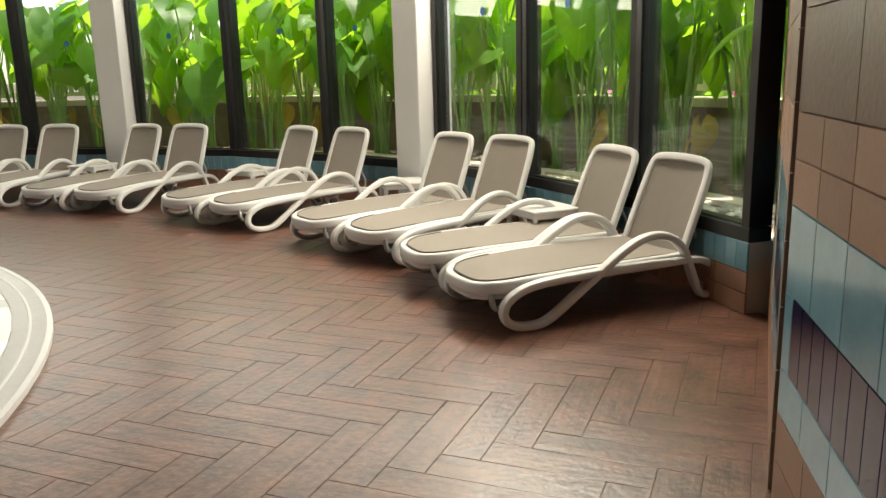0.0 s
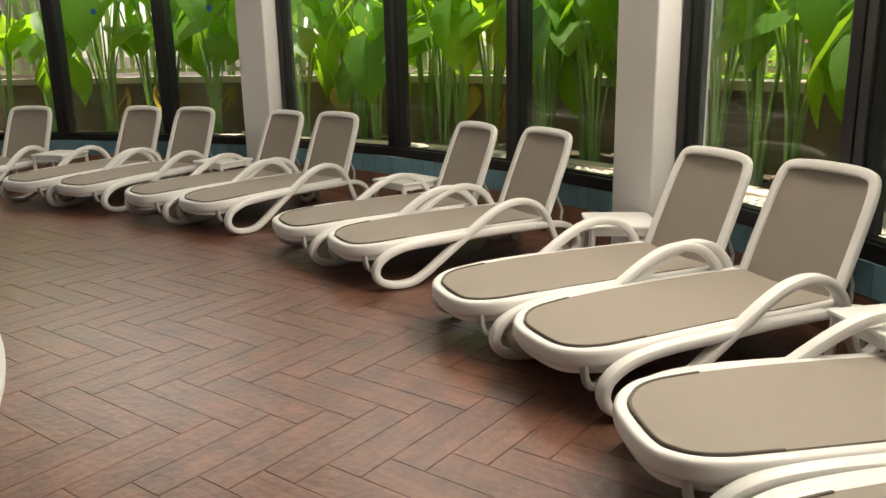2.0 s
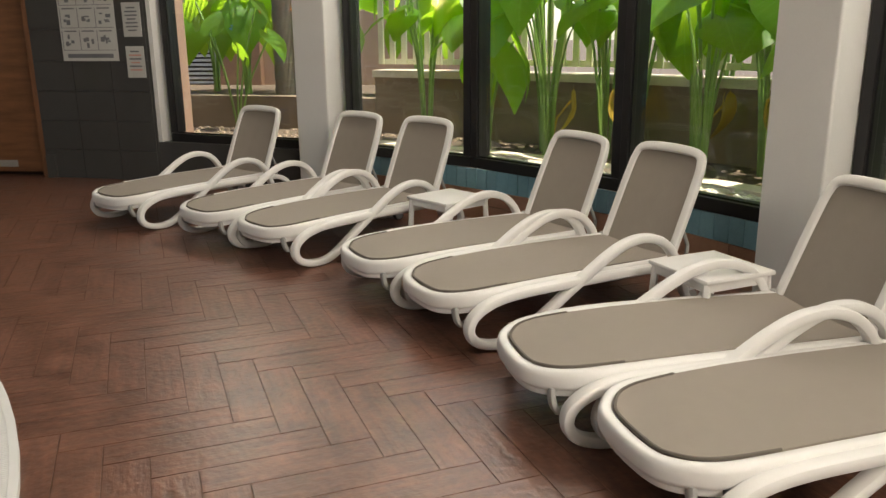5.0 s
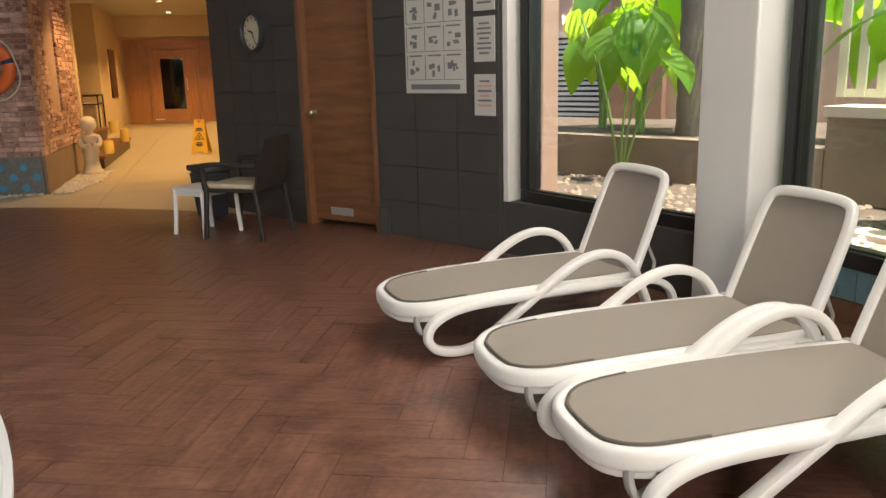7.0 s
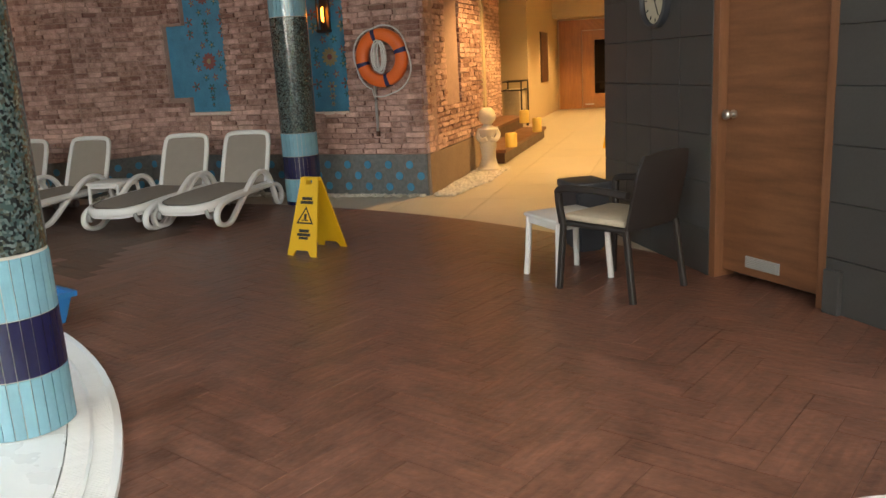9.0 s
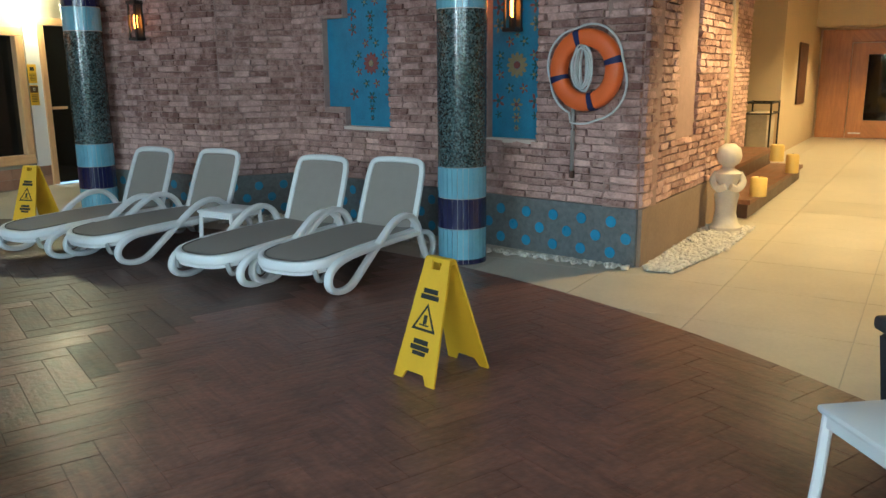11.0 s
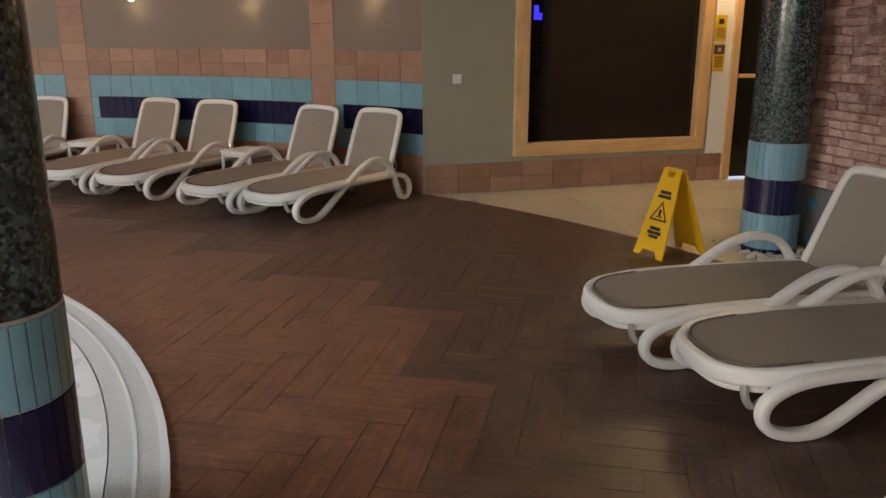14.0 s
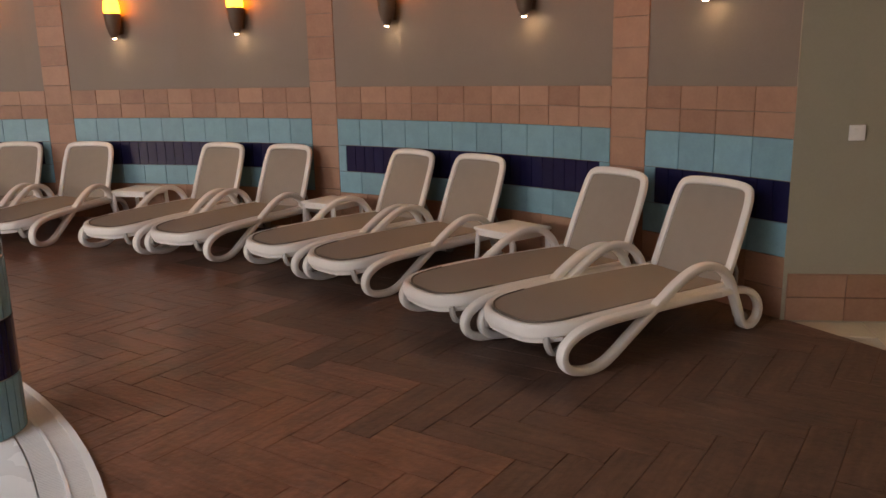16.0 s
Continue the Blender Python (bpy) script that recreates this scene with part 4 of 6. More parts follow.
# ---- columns ----
def curved_tile(r, w, h, material):
    """A slightly curved tile on a round column, from its lower middle; y points outwards."""
    v, f, k = [], [], 3
    for i in range(k + 1):
        a = (i / k - 0.5) * w / r
        for rr, zz in ((r, 0), (r + 0.006, 0.002), (r + 0.006, h - 0.002), (r, h)):
            v.append((rr * math.sin(a), rr * math.cos(a), zz))
    for i in range(k):
        o = 4 * i
        f += [(o + j, o + j + 1, o + j + 5, o + j + 4) for j in range(3)]
    f += [(0, 1, 2, 3), (4 * k, 4 * k + 3, 4 * k + 2, 4 * k + 1)]
    me = bpy.data.meshes.new("column_tile")
    me.from_pydata(v, [], [p[::-1] for p in f])
    me.materials.append(material)
    return me


COLR = 0.19
NT = 28
TW = 2 * math.pi * (COLR + 0.006) / NT
T_BLUE, T_NAVY, T_LOW = curved_tile(COLR, TW - 0.005, 0.242, M_BLUE), curved_tile(COLR, TW - 0.005, 0.242, M_NAVY), curved_tile(COLR, TW - 0.005, 0.04, M_NAVY)


def column(x, y, label, low=0.04):
    col = tagged(new("column_tiled"), label, "column", kind="structure")
    col.matrix_world = pose(x, y, 0)
    part("core", lathe(bmesh.new(), [(COLR, 0), (COLR, 0.04 + 0.735)], 40), M_JOINT, col, smooth=True)
    part("shaft", lathe(bmesh.new(), [(COLR + 0.004, 0.775), (COLR + 0.004, 1.97)], 40), M_MOSAIC, col, "green-black glass mosaic", smooth=True)
    part("core", lathe(bmesh.new(), [(COLR, 1.97), (COLR, HALL if x > -11.5 else CEIL)], 40), M_JOINT, col, smooth=True)
    rows = [(low, T_BLUE), (low + 0.245, T_NAVY), (low + 0.49, T_BLUE), (1.975, T_BLUE), (2.22, T_NAVY), (2.465, T_BLUE)]
    if low > 0.03:
        rows.append((0.0, T_LOW))
    for z, me in rows:
        for k in range(NT):
            piece("column_tile", me, col, pose(0, 0, z, 0, 0, 360.0 * k / NT))
    return col


for x, y in ((-8.78, 5.22), (-10.1, 1.86), (-8.59, -1.22)):
    column(x, y, "round column with mosaic and blue tile bands on the pool edge", 0.03)
column(-14.22, 3.92, "round column with mosaic and blue tile bands beside the loungers")
column(-14.27, -0.83, "round column with mosaic and blue tile bands near the sauna")


# ---- sun loungers ----
def build_lounger(m):
    """A white resin lounger with a raised back; x from foot end to head end, origin under the foot end."""
    ob = thing("sun_lounger", "white plastic sun lounger with taupe mesh seat and raised back", "sun lounger", "sun loungers round the pool", m=m)
    half = [(1.34, 0.285, 0.25), (1.1, 0.29, 0.25), (0.8, 0.292, 0.252), (0.5, 0.292, 0.25), (0.25, 0.288, 0.244), (0.1, 0.268, 0.235), (0.005, 0.2, 0.224), (-0.035, 0.1, 0.217)]
    ring = half + [(-0.035, -0.1, 0.217)] + [(x, -y, z) for x, y, z in half[::-1]][1:]
    bm = sweep(bmesh.new(), spline(ring, 4), 0.026, 0.037, (0, 0, 1), sides=12)
    sweep(bm, [(1.33, -0.28, 0.235), (1.33, 0.28, 0.235)], 0.02, 0.02, (0, 0, 1), sides=8)
    sweep(bm, [(0.7, -0.28, 0.225), (0.7, 0.28, 0.225)], 0.018, 0.018, (0, 0, 1), sides=8)
    part("seat_frame", bm, M_WHITE, ob, smooth=True)
    lip = [(x + 0.012, y, z - 0.036) for x, y, z in ring if x < 0.2]
    part("front_lip", sweep(bmesh.new(), spline(lip, 4), 0.02, 0.026, (0, 0, 1), sides=10), M_WHITE, ob, smooth=True)

    def sheet(rows, across=7, thick=0.01, sag=0.012):
        """A fabric panel lofted over rows of (centre, half width, side direction, up)."""
        bm = bmesh.new()
        top, bot = [], []
        for c, hw, up in rows:
            c, up = Vector(c), Vector(up)
            a, b = [], []
            for k in range(across):
                u = 2 * k / (across - 1) - 1
                p = c + Vector((0, u * hw, 0)) - up * (sag * (1 - u * u))
                a.append(bm.verts.new(p + up * thick / 2))
                b.append(bm.verts.new(p - up * thick / 2))
            top.append(a)
            bot.append(b)
        for i in range(len(rows) - 1):
            for k in range(across - 1):
                bm.faces.new((top[i][k], top[i][k + 1], top[i + 1][k + 1], top[i + 1][k]))
                bm.faces.new((bot[i][k], bot[i + 1][k], bot[i + 1][k + 1], bot[i][k + 1]))
            bm.faces.new((top[i][0], top[i + 1][0], bot[i + 1][0], bot[i][0]))
            bm.faces.new((top[i][-1], bot[i][-1], bot[i + 1][-1], top[i + 1][-1]))
        for r, s in ((0, 1), (-1, -1)):
            for k in range(across - 1):
                bm.faces.new((top[r][k], bot[r][k], bot[r][k + 1], top[r][k + 1]))
        return bm

    rows = []
    outline = ((-0.008, 0.1, 0.252), (0.022, 0.175, 0.257), (0.07, 0.225, 0.264), (0.15, 0.254, 0.271), (0.3, 0.268, 0.278), (0.5, 0.273, 0.284), (0.8, 0.274, 0.287), (1.1, 0.272, 0.284), (1.34, 0.266, 0.278))
    for x, hw, z in outline:
        rows.append(((x, 0, z), hw, (0, 0, 1)))
    sling = part("seat_sling", sheet(rows), M_SLING, ob, "taupe mesh fabric", smooth=True)
    edge = [(x, hw, z + 0.004) for x, hw, z in outline[4::-1]] + [(x, -hw, z + 0.004) for x, hw, z in outline[:5]]
    part("piping", tube(bmesh.new(), spline(edge, 3), 0.006, 6), M_PIPING, sling, "dark edge piping", smooth=True)
    ux, uz = 0.39, 0.921                      # the way up the raised back
    up = Vector((-uz, 0, ux))

    def back(t, y):
        return (1.335 + ux * t, y, 0.25 + uz * t)

    half = [back(0, 0.262), back(0.2, 0.262), back(0.4, 0.258), back(0.52, 0.248), back(0.575, 0.215), back(0.592, 0.1)]
    ring = half + [(x, -y, z) for x, y, z in half[::-1]]
    part("back_frame", sweep(bmesh.new(), spline(ring, 4), 0.024, 0.02, up, sides=12), M_WHITE, ob, smooth=True)
    rows = [(back(t, 0), hw, up) for t, hw in ((0.0, 0.25), (0.15, 0.248), (0.3, 0.246), (0.45, 0.24), (0.52, 0.232), (0.555, 0.215), (0.578, 0.17))]
    part("back_sling", sheet(rows, sag=0.02), M_SLING, ob, "taupe mesh fabric", smooth=True)
    # one strap: side rail, front loop, arm, rear leg and its curled foot
    loop = [(1.2, 0.25), (0.9, 0.256), (0.6, 0.256), (0.34, 0.25), (0.18, 0.228), (0.08, 0.178), (0.052, 0.115), (0.085, 0.058), (0.17, 0.028), (0.28, 0.027), (0.37, 0.06), (0.52, 0.155), (0.7, 0.268), (0.85, 0.358), (0.97, 0.408), (1.09, 0.42), (1.2, 0.39), (1.28, 0.32), (1.335, 0.21), (1.385, 0.1)]
    tail = [(1.385, 0.1), (1.43, 0.038), (1.49, 0.024), (1.545, 0.055), (1.56, 0.12), (1.52, 0.19), (1.43, 0.236), (1.3, 0.25), (1.2, 0.25)]
    for s in (1, -1):
        part("armrest", sweep(bmesh.new(), spline([(x, s * (0.335 - 0.012 * (k < 2)), z) for k, (x, z) in enumerate(loop)], 4), 0.023, 0.03, (0, 1, 0), sides=12), M_WHITE, ob, smooth=True)
        leg = part("rear_leg", sweep(bmesh.new(), spline([(x, s * 0.333, z) for x, z in tail], 4), 0.0205, 0.026, (0, 1, 0), sides=10), M_WHITE, ob, smooth=True)
        part("wheel", lathe(bmesh.new(), [(0.0, -0.018), (0.04, -0.018), (0.046, 0), (0.04, 0.018), (0.0, 0.018)], 18, pose(1.48, s * 0.285, 0.046, 90), cap=False), M_GREYP, leg, "small grey wheel", smooth=True)
        part("hinge_knob", lathe(bmesh.new(), [(0.0, -0.02), (0.028, -0.018), (0.032, 0), (0.028, 0.018), (0.0, 0.02)], 14, pose(1.335, s * 0.29, 0.262, 90), cap=False), M_GREYP, ob, smooth=True)
        part("front_foot", sweep(bmesh.new(), spline([(0.03, s * 0.24, 0.2), (0.03, s * 0.255, 0.15), (0.06, s * 0.265, 0.12), (0.16, s * 0.26, 0.17), (0.24, s * 0.25, 0.215)], 3), 0.014, 0.02, (0, 1, 0), sides=8), M_GREYP, ob, "grey plastic stacking foot", smooth=True)
        part("back_prop", tube(bmesh.new(), [(1.44, s * 0.2, 0.48), (1.53, s * 0.2, 0.3), (1.5, s * 0.22, 0.2)], 0.01, 6), M_GREYP, ob)
    # the model's true length, kept at the head end
    fit = Matrix.Translation((1.45, 0, 0)) @ Matrix.Diagonal((0.96, 1, 1, 1)) @ Matrix.Translation((-1.45, 0, 0))
    for child in ob.children_recursive:
        child.data.transform(fit)
    return ob


LOUNGERS = [
    (0.48, 3.92, 24.0), (0.19, 4.63, 21.0), (-0.19, 5.32, 37.9), (-0.67, 5.82, 36.1), (-1.54, 6.70, 42.9), (-2.09, 7.09, 43.6),
    (-3.12, 7.72, 62.6), (-3.78, 7.96, 59.6), (-4.63, 8.26, 73.7), (-5.29, 8.38, 75.0), (-6.31, 8.37, 90.1), (-6.99, 8.31, 92.2),
    (-7.97, 8.09, 97.5), (-12.62, 3.40, 182.7), (-12.47, 2.73, 182.7), (-12.50, 1.37, 180.0), (-12.35, 0.67, 181.4), (-10.67, -2.34, 222.6),
    (-10.13, -2.79, 223.0), (-9.33, -3.48, 234.1), (-8.69, -3.90, 233.6), (-7.79, -4.21, 250.7), (-7.07, -4.39, 252.2), (-5.98, -4.47, 269.8),
    (-5.19, -4.49, 271.5),
]
first = build_lounger(pose(LOUNGERS[0][0], LOUNGERS[0][1], 0, 0, 0, LOUNGERS[0][2]))
for x, y, a in LOUNGERS[1:]:
    copy_thing(first, pose(x, y, 0, 0, 0, a))


# ---- side tables ----
def build_table(m):
    ob = thing("side_table", "small square white plastic side table", "side table", "side tables between the loungers", m=m)
    bm = box(bmesh.new(), -0.2, 0.2, -0.2, 0.2, 0.345, 0.37, 0.012)
    part("tabletop", bm, M_WHITE, ob, smooth=True)
    part("apron", boxes((-0.18, 0.18, -0.185, -0.17, 0.31, 0.346), (-0.18, 0.18, 0.17, 0.185, 0.31, 0.346), (-0.185, -0.17, -0.17, 0.17, 0.31, 0.346), (0.17, 0.185, -0.17, 0.17, 0.31, 0.346)), M_WHITE, ob)
    for sx in (-1, 1):
        for sy in (-1, 1):
            bm = bmesh.new()
            sweep(bm, [(sx * 0.172, sy * 0.172, 0.346), (sx * 0.18, sy * 0.18, 0.15), (sx * 0.19, sy * 0.19, 0.0)], 0.018, 0.018, (sx, -sy, 0), sides=8)
            part("leg", bm, M_WHITE, ob, smooth=True)
    return ob


TABLES = [(0.1, 7.02, 10), (1.17, 5.42, 25), (-1.55, 8.30, 55), (-3.62, 9.18, 70), (-5.67, 9.5, 88), (-13.56, 1.98, 2), (-10.55, -4.12, 50), (-8.85, -5.22, 65), (-6.64, -5.8, 85)]
t0 = build_table(pose(TABLES[0][0], TABLES[0][1], 0, 0, 0, TABLES[0][2]))
for x, y, a in TABLES[1:]:
    copy_thing(t0, pose(x, y, 0, 0, 0, a))
tagged(copy_thing(t0, pose(-11.40, 7.17, 0, 0, 0, 40)), "small white plastic table beside the dark chair").scale = (1.05, 1.05, 1.15)

# ---- chair, bin, clock, notices by the grey wall ----
def build_chair(m):
    """A dark moulded armchair with woven back; faces local -y."""
    ob = thing("armchair", "dark brown plastic armchair with a cream seat cushion", "chair", m=m)
    part("seat", box(bmesh.new(), -0.25, 0.25, -0.24, 0.24, 0.4, 0.43, 0.012), M_BLACKP, ob)
    bm = bmesh.new()
    rows = []
    for i in range(9):
        z = 0.42 + 0.43 * i / 8
        y = 0.23 + 0.1 * i / 8
        w = 0.24 - 0.03 * max(0, i - 6) / 2
        rows.append([(u * w, y + 0.03 * (1 - u * u), z + (0.02 * (1 - u * u) if i == 8 else 0)) for u in (-1, -0.6, -0.2, 0.2, 0.6, 1)])
    for off in (0.0, 0.018):
        grid = [[bm.verts.new((x, y + off, z)) for x, y, z in r] for r in rows]
        for a, b in zip(grid, grid[1:]):
            for k in range(5):
                bm.faces.new((a[k], a[k + 1], b[k + 1], b[k]))
        if off == 0.0:
            keep = grid
    for a, b in ((keep, grid),):
        n = len(rows)
        for i in range(n - 1):
            for k in (0, 5):
                bm.faces.new((a[i][k], a[i + 1][k], b[i + 1][k], b[i][k]))
        for i in (0, n - 1):
            for k in range(5):
                bm.faces.new((a[i][k], a[i][k + 1], b[i][k + 1], b[i][k]))
    part("backrest", bm, M_BLACKP, ob, smooth=True)
    bm = bmesh.new()
    for i in range(10):
        box(bm, -0.2, 0.2, 0.238 + 0.0105 * i, 0.244 + 0.0105 * i, 0.47 + 0.036 * i, 0.485 + 0.036 * i)
    part("weave", bm, M_BLACKP, ob)
    for s in (-1, 1):
        part("armrest", sweep(bmesh.new(), spline([(s * 0.26, -0.22, 0.42), (s * 0.275, -0.235, 0.58), (s * 0.28, -0.2, 0.635), (s * 0.28, 0.05, 0.645), (s * 0.265, 0.27, 0.63)], 4), 0.022, 0.022, (s, 0, 0.1), sides=8), M_BLACKP, ob, smooth=True)
        part("leg", sweep(bmesh.new(), [(s * 0.25, -0.22, 0.42), (s * 0.265, -0.25, 0.0)], 0.02, 0.02, (1, 0, 0), sides=8), M_BLACKP, ob)
        part("leg", sweep(bmesh.new(), [(s * 0.24, 0.24, 0.42), (s * 0.255, 0.3, 0.0)], 0.02, 0.02, (1, 0, 0), sides=8), M_BLACKP, ob)
    bm = box(bmesh.new(), -0.23, 0.23, -0.24, 0.22, 0.43, 0.475, 0.02)
    part("cushion", bm, M_CUSH, ob, "cream cloth cushion", smooth=True)
    return ob


build_chair(pose(-11.17, 7.51, 0, 0, 0, -34))
bin_ob = thing("waste_bin", "dark grey plastic waste bin with a lid", "bin", m=pose(-12.19, 7.2, 0, 0, 0, 30))
bm = bmesh.new()
a = [bm.verts.new(v) for v in ((-0.13, -0.1, 0), (0.13, -0.1, 0), (0.13, 0.1, 0), (-0.13, 0.1, 0), (-0.17, -0.135, 0.46), (0.17, -0.135, 0.46), (0.17, 0.135, 0.46), (-0.17, 0.135, 0.46))]
for f in ((0, 1, 5, 4), (1, 2, 6, 5), (2, 3, 7, 6), (3, 0, 4, 7), (3, 2, 1, 0), (4, 5, 6, 7)):
    bm.faces.new([a[i] for i in f])
bmesh.ops.bevel(bm, geom=list(bm.edges), offset=0.02, segments=2, affect="EDGES")
part("body", bm, M_BIN, bin_ob, smooth=True)
part("lid", box(bmesh.new(), -0.185, 0.185, -0.15, 0.15, 0.46, 0.52, 0.018), M_BIN, bin_ob, "domed lid", smooth=True)

clock = thing("wall_clock", "round wall clock with a stained cream face and dark rim", "clock", m=GM @ Matrix.Translation((0.9, -0.014, 1.75)) @ Matrix.Rotation(radians(90), 4, "X"))
part("rim", lathe(bmesh.new(), [(0.185, 0), (0.185, 0.045), (0.17, 0.055), (0.16, 0.045), (0.155, 0.03)], 40, cap=False), M_BIN, clock, smooth=True)
part("face", lathe(bmesh.new(), [(0.0, 0.02), (0.16, 0.02), (0.16, 0.0), (0.0, 0.0)], 40, cap=False), M_SCREEN, clock)
bm = bmesh.new()
for k in range(12):
    box(bm, -0.005, 0.005, 0.12, 0.145, 0.02, 0.023, m=Matrix.Rotation(radians(30 * k), 4, "Z"))
part("hour_marks", bm, M_INK, clock)
bm = box(bmesh.new(), -0.006, 0.006, -0.015, 0.08, 0.024, 0.027, m=Matrix.Rotation(radians(75), 4, "Z"))
part("hour_pointer", bm, M_INK, clock)
bm = box(bmesh.new(), -0.004, 0.004, -0.02, 0.12, 0.028, 0.031, m=Matrix.Rotation(radians(-150), 4, "Z"))
part("minute_pointer", bm, M_INK, clock)

# instruction board with a grid of drawings, and three smaller sheets
bars = [(0, 0.05, 0.26, 0.02, M_PGREY)]
rng = random.Random(8)
for j in range(4):
    for i in range(3):
        cx, cz = -0.2 + 0.2 * i, 0.2 + 0.215 * j
        bars += [(cx, cz - 0.095, 0.095, 0.0025, M_PGREY), (cx, cz + 0.088, 0.07, 0.006, M_PGREY), (cx - 0.098, cz, 0.0025, 0.095, M_PGREY)]
        for k in range(5):
            bars.append((cx + rng.uniform(-0.05, 0.05), cz - 0.01 + rng.uniform(-0.05, 0.05), rng.uniform(0.008, 0.028), rng.uniform(0.006, 0.025), M_PGREY))
at_board = polm(RG - 0.014, math.degrees(math.atan2(8.98 - CY, -10.23 - CX)))
notice("instruction_board", "white board with a grid of small grey instruction drawings", at_board @ Matrix.Translation((0, 0, 1.19)), 0.64, 1.06, M_PAPER, bars, "poster")
for z, h, mt, lab in ((1.03, 0.3, M_PPINK, "white notice sheet with pale red and grey lines of print"), (1.42, 0.32, M_PGREY, "grey laminated notice sheet with a faint drawing"), (1.78, 0.28, M_PGREY, "small laminated notice sheet on the grey wall")):
    bars = [(0, h - 0.05 - 0.035 * k, 0.07 if k % 3 else 0.05, 0.007, (mt if k % 2 else M_PGREY)) for k in range(int((h - 0.06) / 0.035))]
    notice("notice_sheet", lab, polm(RG - 0.014, 118.35, z), 0.21, h, M_PAPER, bars, "notice")


# ---- wet floor signs ----
def build_sign(m, label):
    ob = thing("wet_floor_sign", label, "floor sign", "wet floor signs", m=m)
    H, th = 0.62, radians(17)
    for s in (1, -1):
        rot = Matrix.Translation((0, s * 0.015, H * math.cos(th))) @ Matrix.Rotation(s * th, 4, "X") @ Matrix.Translation((0, 0, -H))
        bm = bmesh.new()
        out = [(-0.145, 0), (-0.085, 0), (-0.06, 0.045), (0.06, 0.045), (0.085, 0), (0.145, 0), (0.085, H), (0.035, H), (0.03, H - 0.055), (-0.03, H - 0.055), (-0.035, H), (-0.085, H)]
        a = [bm.verts.new(rot @ Vector((x, -0.006, z))) for x, z in out]
        b = [bm.verts.new(rot @ Vector((x, 0.006, z))) for x, z in out]
        for k in range(len(out)):
            bm.faces.new((a[k], a[(k + 1) % len(out)], b[(k + 1) % len(out)], b[k]))
        bm.faces.new(a[::-1])
        bm.faces.new(b)
        leaf = part("panel", bm, M_YELLOW, ob)
        y = s * 0.0065
        bm = bmesh.new()
        for x, z, w, h in ((0, 0.455, 0.05, 0.012), (0, 0.425, 0.062, 0.012), (0, 0.2, 0.05, 0.012), (0, 0.17, 0.065, 0.012), (0, 0.143, 0.045, 0.01)):
            box(bm, x - w, x + w, min(y, y + s * 0.0015), max(y, y + s * 0.0015), z - h, z + h, m=rot)
        tri = [(-0.085, 0.255), (0.085, 0.255), (0.0, 0.395)]
        inner = [(-0.062, 0.268), (0.062, 0.268), (0.0, 0.372)]
        yy = y + s * 0.0015
        o = [bm.verts.new(rot @ Vector((x, yy, z))) for x, z in tri]
        q = [bm.verts.new(rot @ Vector((x, yy, z))) for x, z in inner]
        for k in range(3):
            bm.faces.new((o[k], o[(k + 1) % 3], q[(k + 1) % 3], q[k]))
        box(bm, -0.035, 0.03, min(y, yy), max(y, yy), 0.28, 0.288, m=rot)
        box(bm, -0.012, 0.012, min(y, yy), max(y, yy), 0.29, 0.335, m=rot @ Matrix.Rotation(0.0, 4, "Y"))
        part("print", bm, M_INK, leaf, "black printed lines and warning triangle")
    part("hinge", boxes((-0.085, 0.085, -0.02, 0.02, H * math.cos(th) - 0.02, H * math.cos(th) + 0.006), bevel=0.004), M_YELLOW, ob)
    return ob


sign = build_sign(pose(-11.99, 5.09, 0, 0, 0, 76 + 0), "yellow folding wet floor sign standing on the brown floor")
tagged(copy_thing(sign, pose(-13.53, -0.86, 0, 0, 0, 106)), "yellow folding wet floor sign at the edge of the stone floor")
tagged(copy_thing(sign, pose(-19.1, 6.95, 0, 0, 0, 80)), "yellow folding wet floor sign in the corridor")

# ---- lifebuoy on the brick wall ----
buoy = thing("lifebuoy", "orange lifebuoy with navy bands and white rope on the brick wall", "lifebuoy", m=BM @ Matrix.Translation((0.44, 0.1, 1.51)))
R, r = 0.245, 0.068
def torus_bit(a0, a1, rr, n):
    bm = bmesh.new()
    pts = [(R * math.cos(a0 + (a1 - a0) * k / n), 0, R * math.sin(a0 + (a1 - a0) * k / n)) for k in range(n + (0 if a1 - a0 > 6.2 else 1))]
    return sweep(bm, pts, rr, rr * 0.8, (0, 1, 0), closed=a1 - a0 > 6.2, sides=14)
part("ring", torus_bit(0, 2 * math.pi, r, 48), M_ORANGE, buoy, smooth=True)
for k in range(4):
    a = radians(75 + 90 * k)
    part("band", torus_bit(a - 0.09, a + 0.09, r + 0.004, 4), M_STRAP, buoy, smooth=True)
pts = []
for k in range(64):
    a = 2 * math.pi * k / 64
    d = 0.325 + 0.03 * abs(math.sin(2 * (a - radians(75)))) + (0.07 * max(0, -math.sin(a)) if math.cos(a) < 0.3 else 0)
    pts.append((d * math.cos(a), 0.01, d * math.sin(a)))
part("grab_line", tube(bmesh.new(), pts, 0.008, 6, True), M_ROPE, buoy, smooth=True)
bm = bmesh.new()
for k in range(7):
    w, h = 0.03 + 0.009 * k, 0.15 + 0.01 * (k % 3)
    cx, cz = 0.02 * math.sin(k * 2.1), 0.02 + 0.012 * math.cos(k * 1.7)
    tube(bm, [(cx + w * math.cos(2 * math.pi * j / 20), 0.03 + 0.008 * k, cz + h * math.sin(2 * math.pi * j / 20)) for j in range(20)], 0.007, 6, True)
part("rope_coil", bm, M_ROPE, buoy, "coiled white rope", smooth=True)
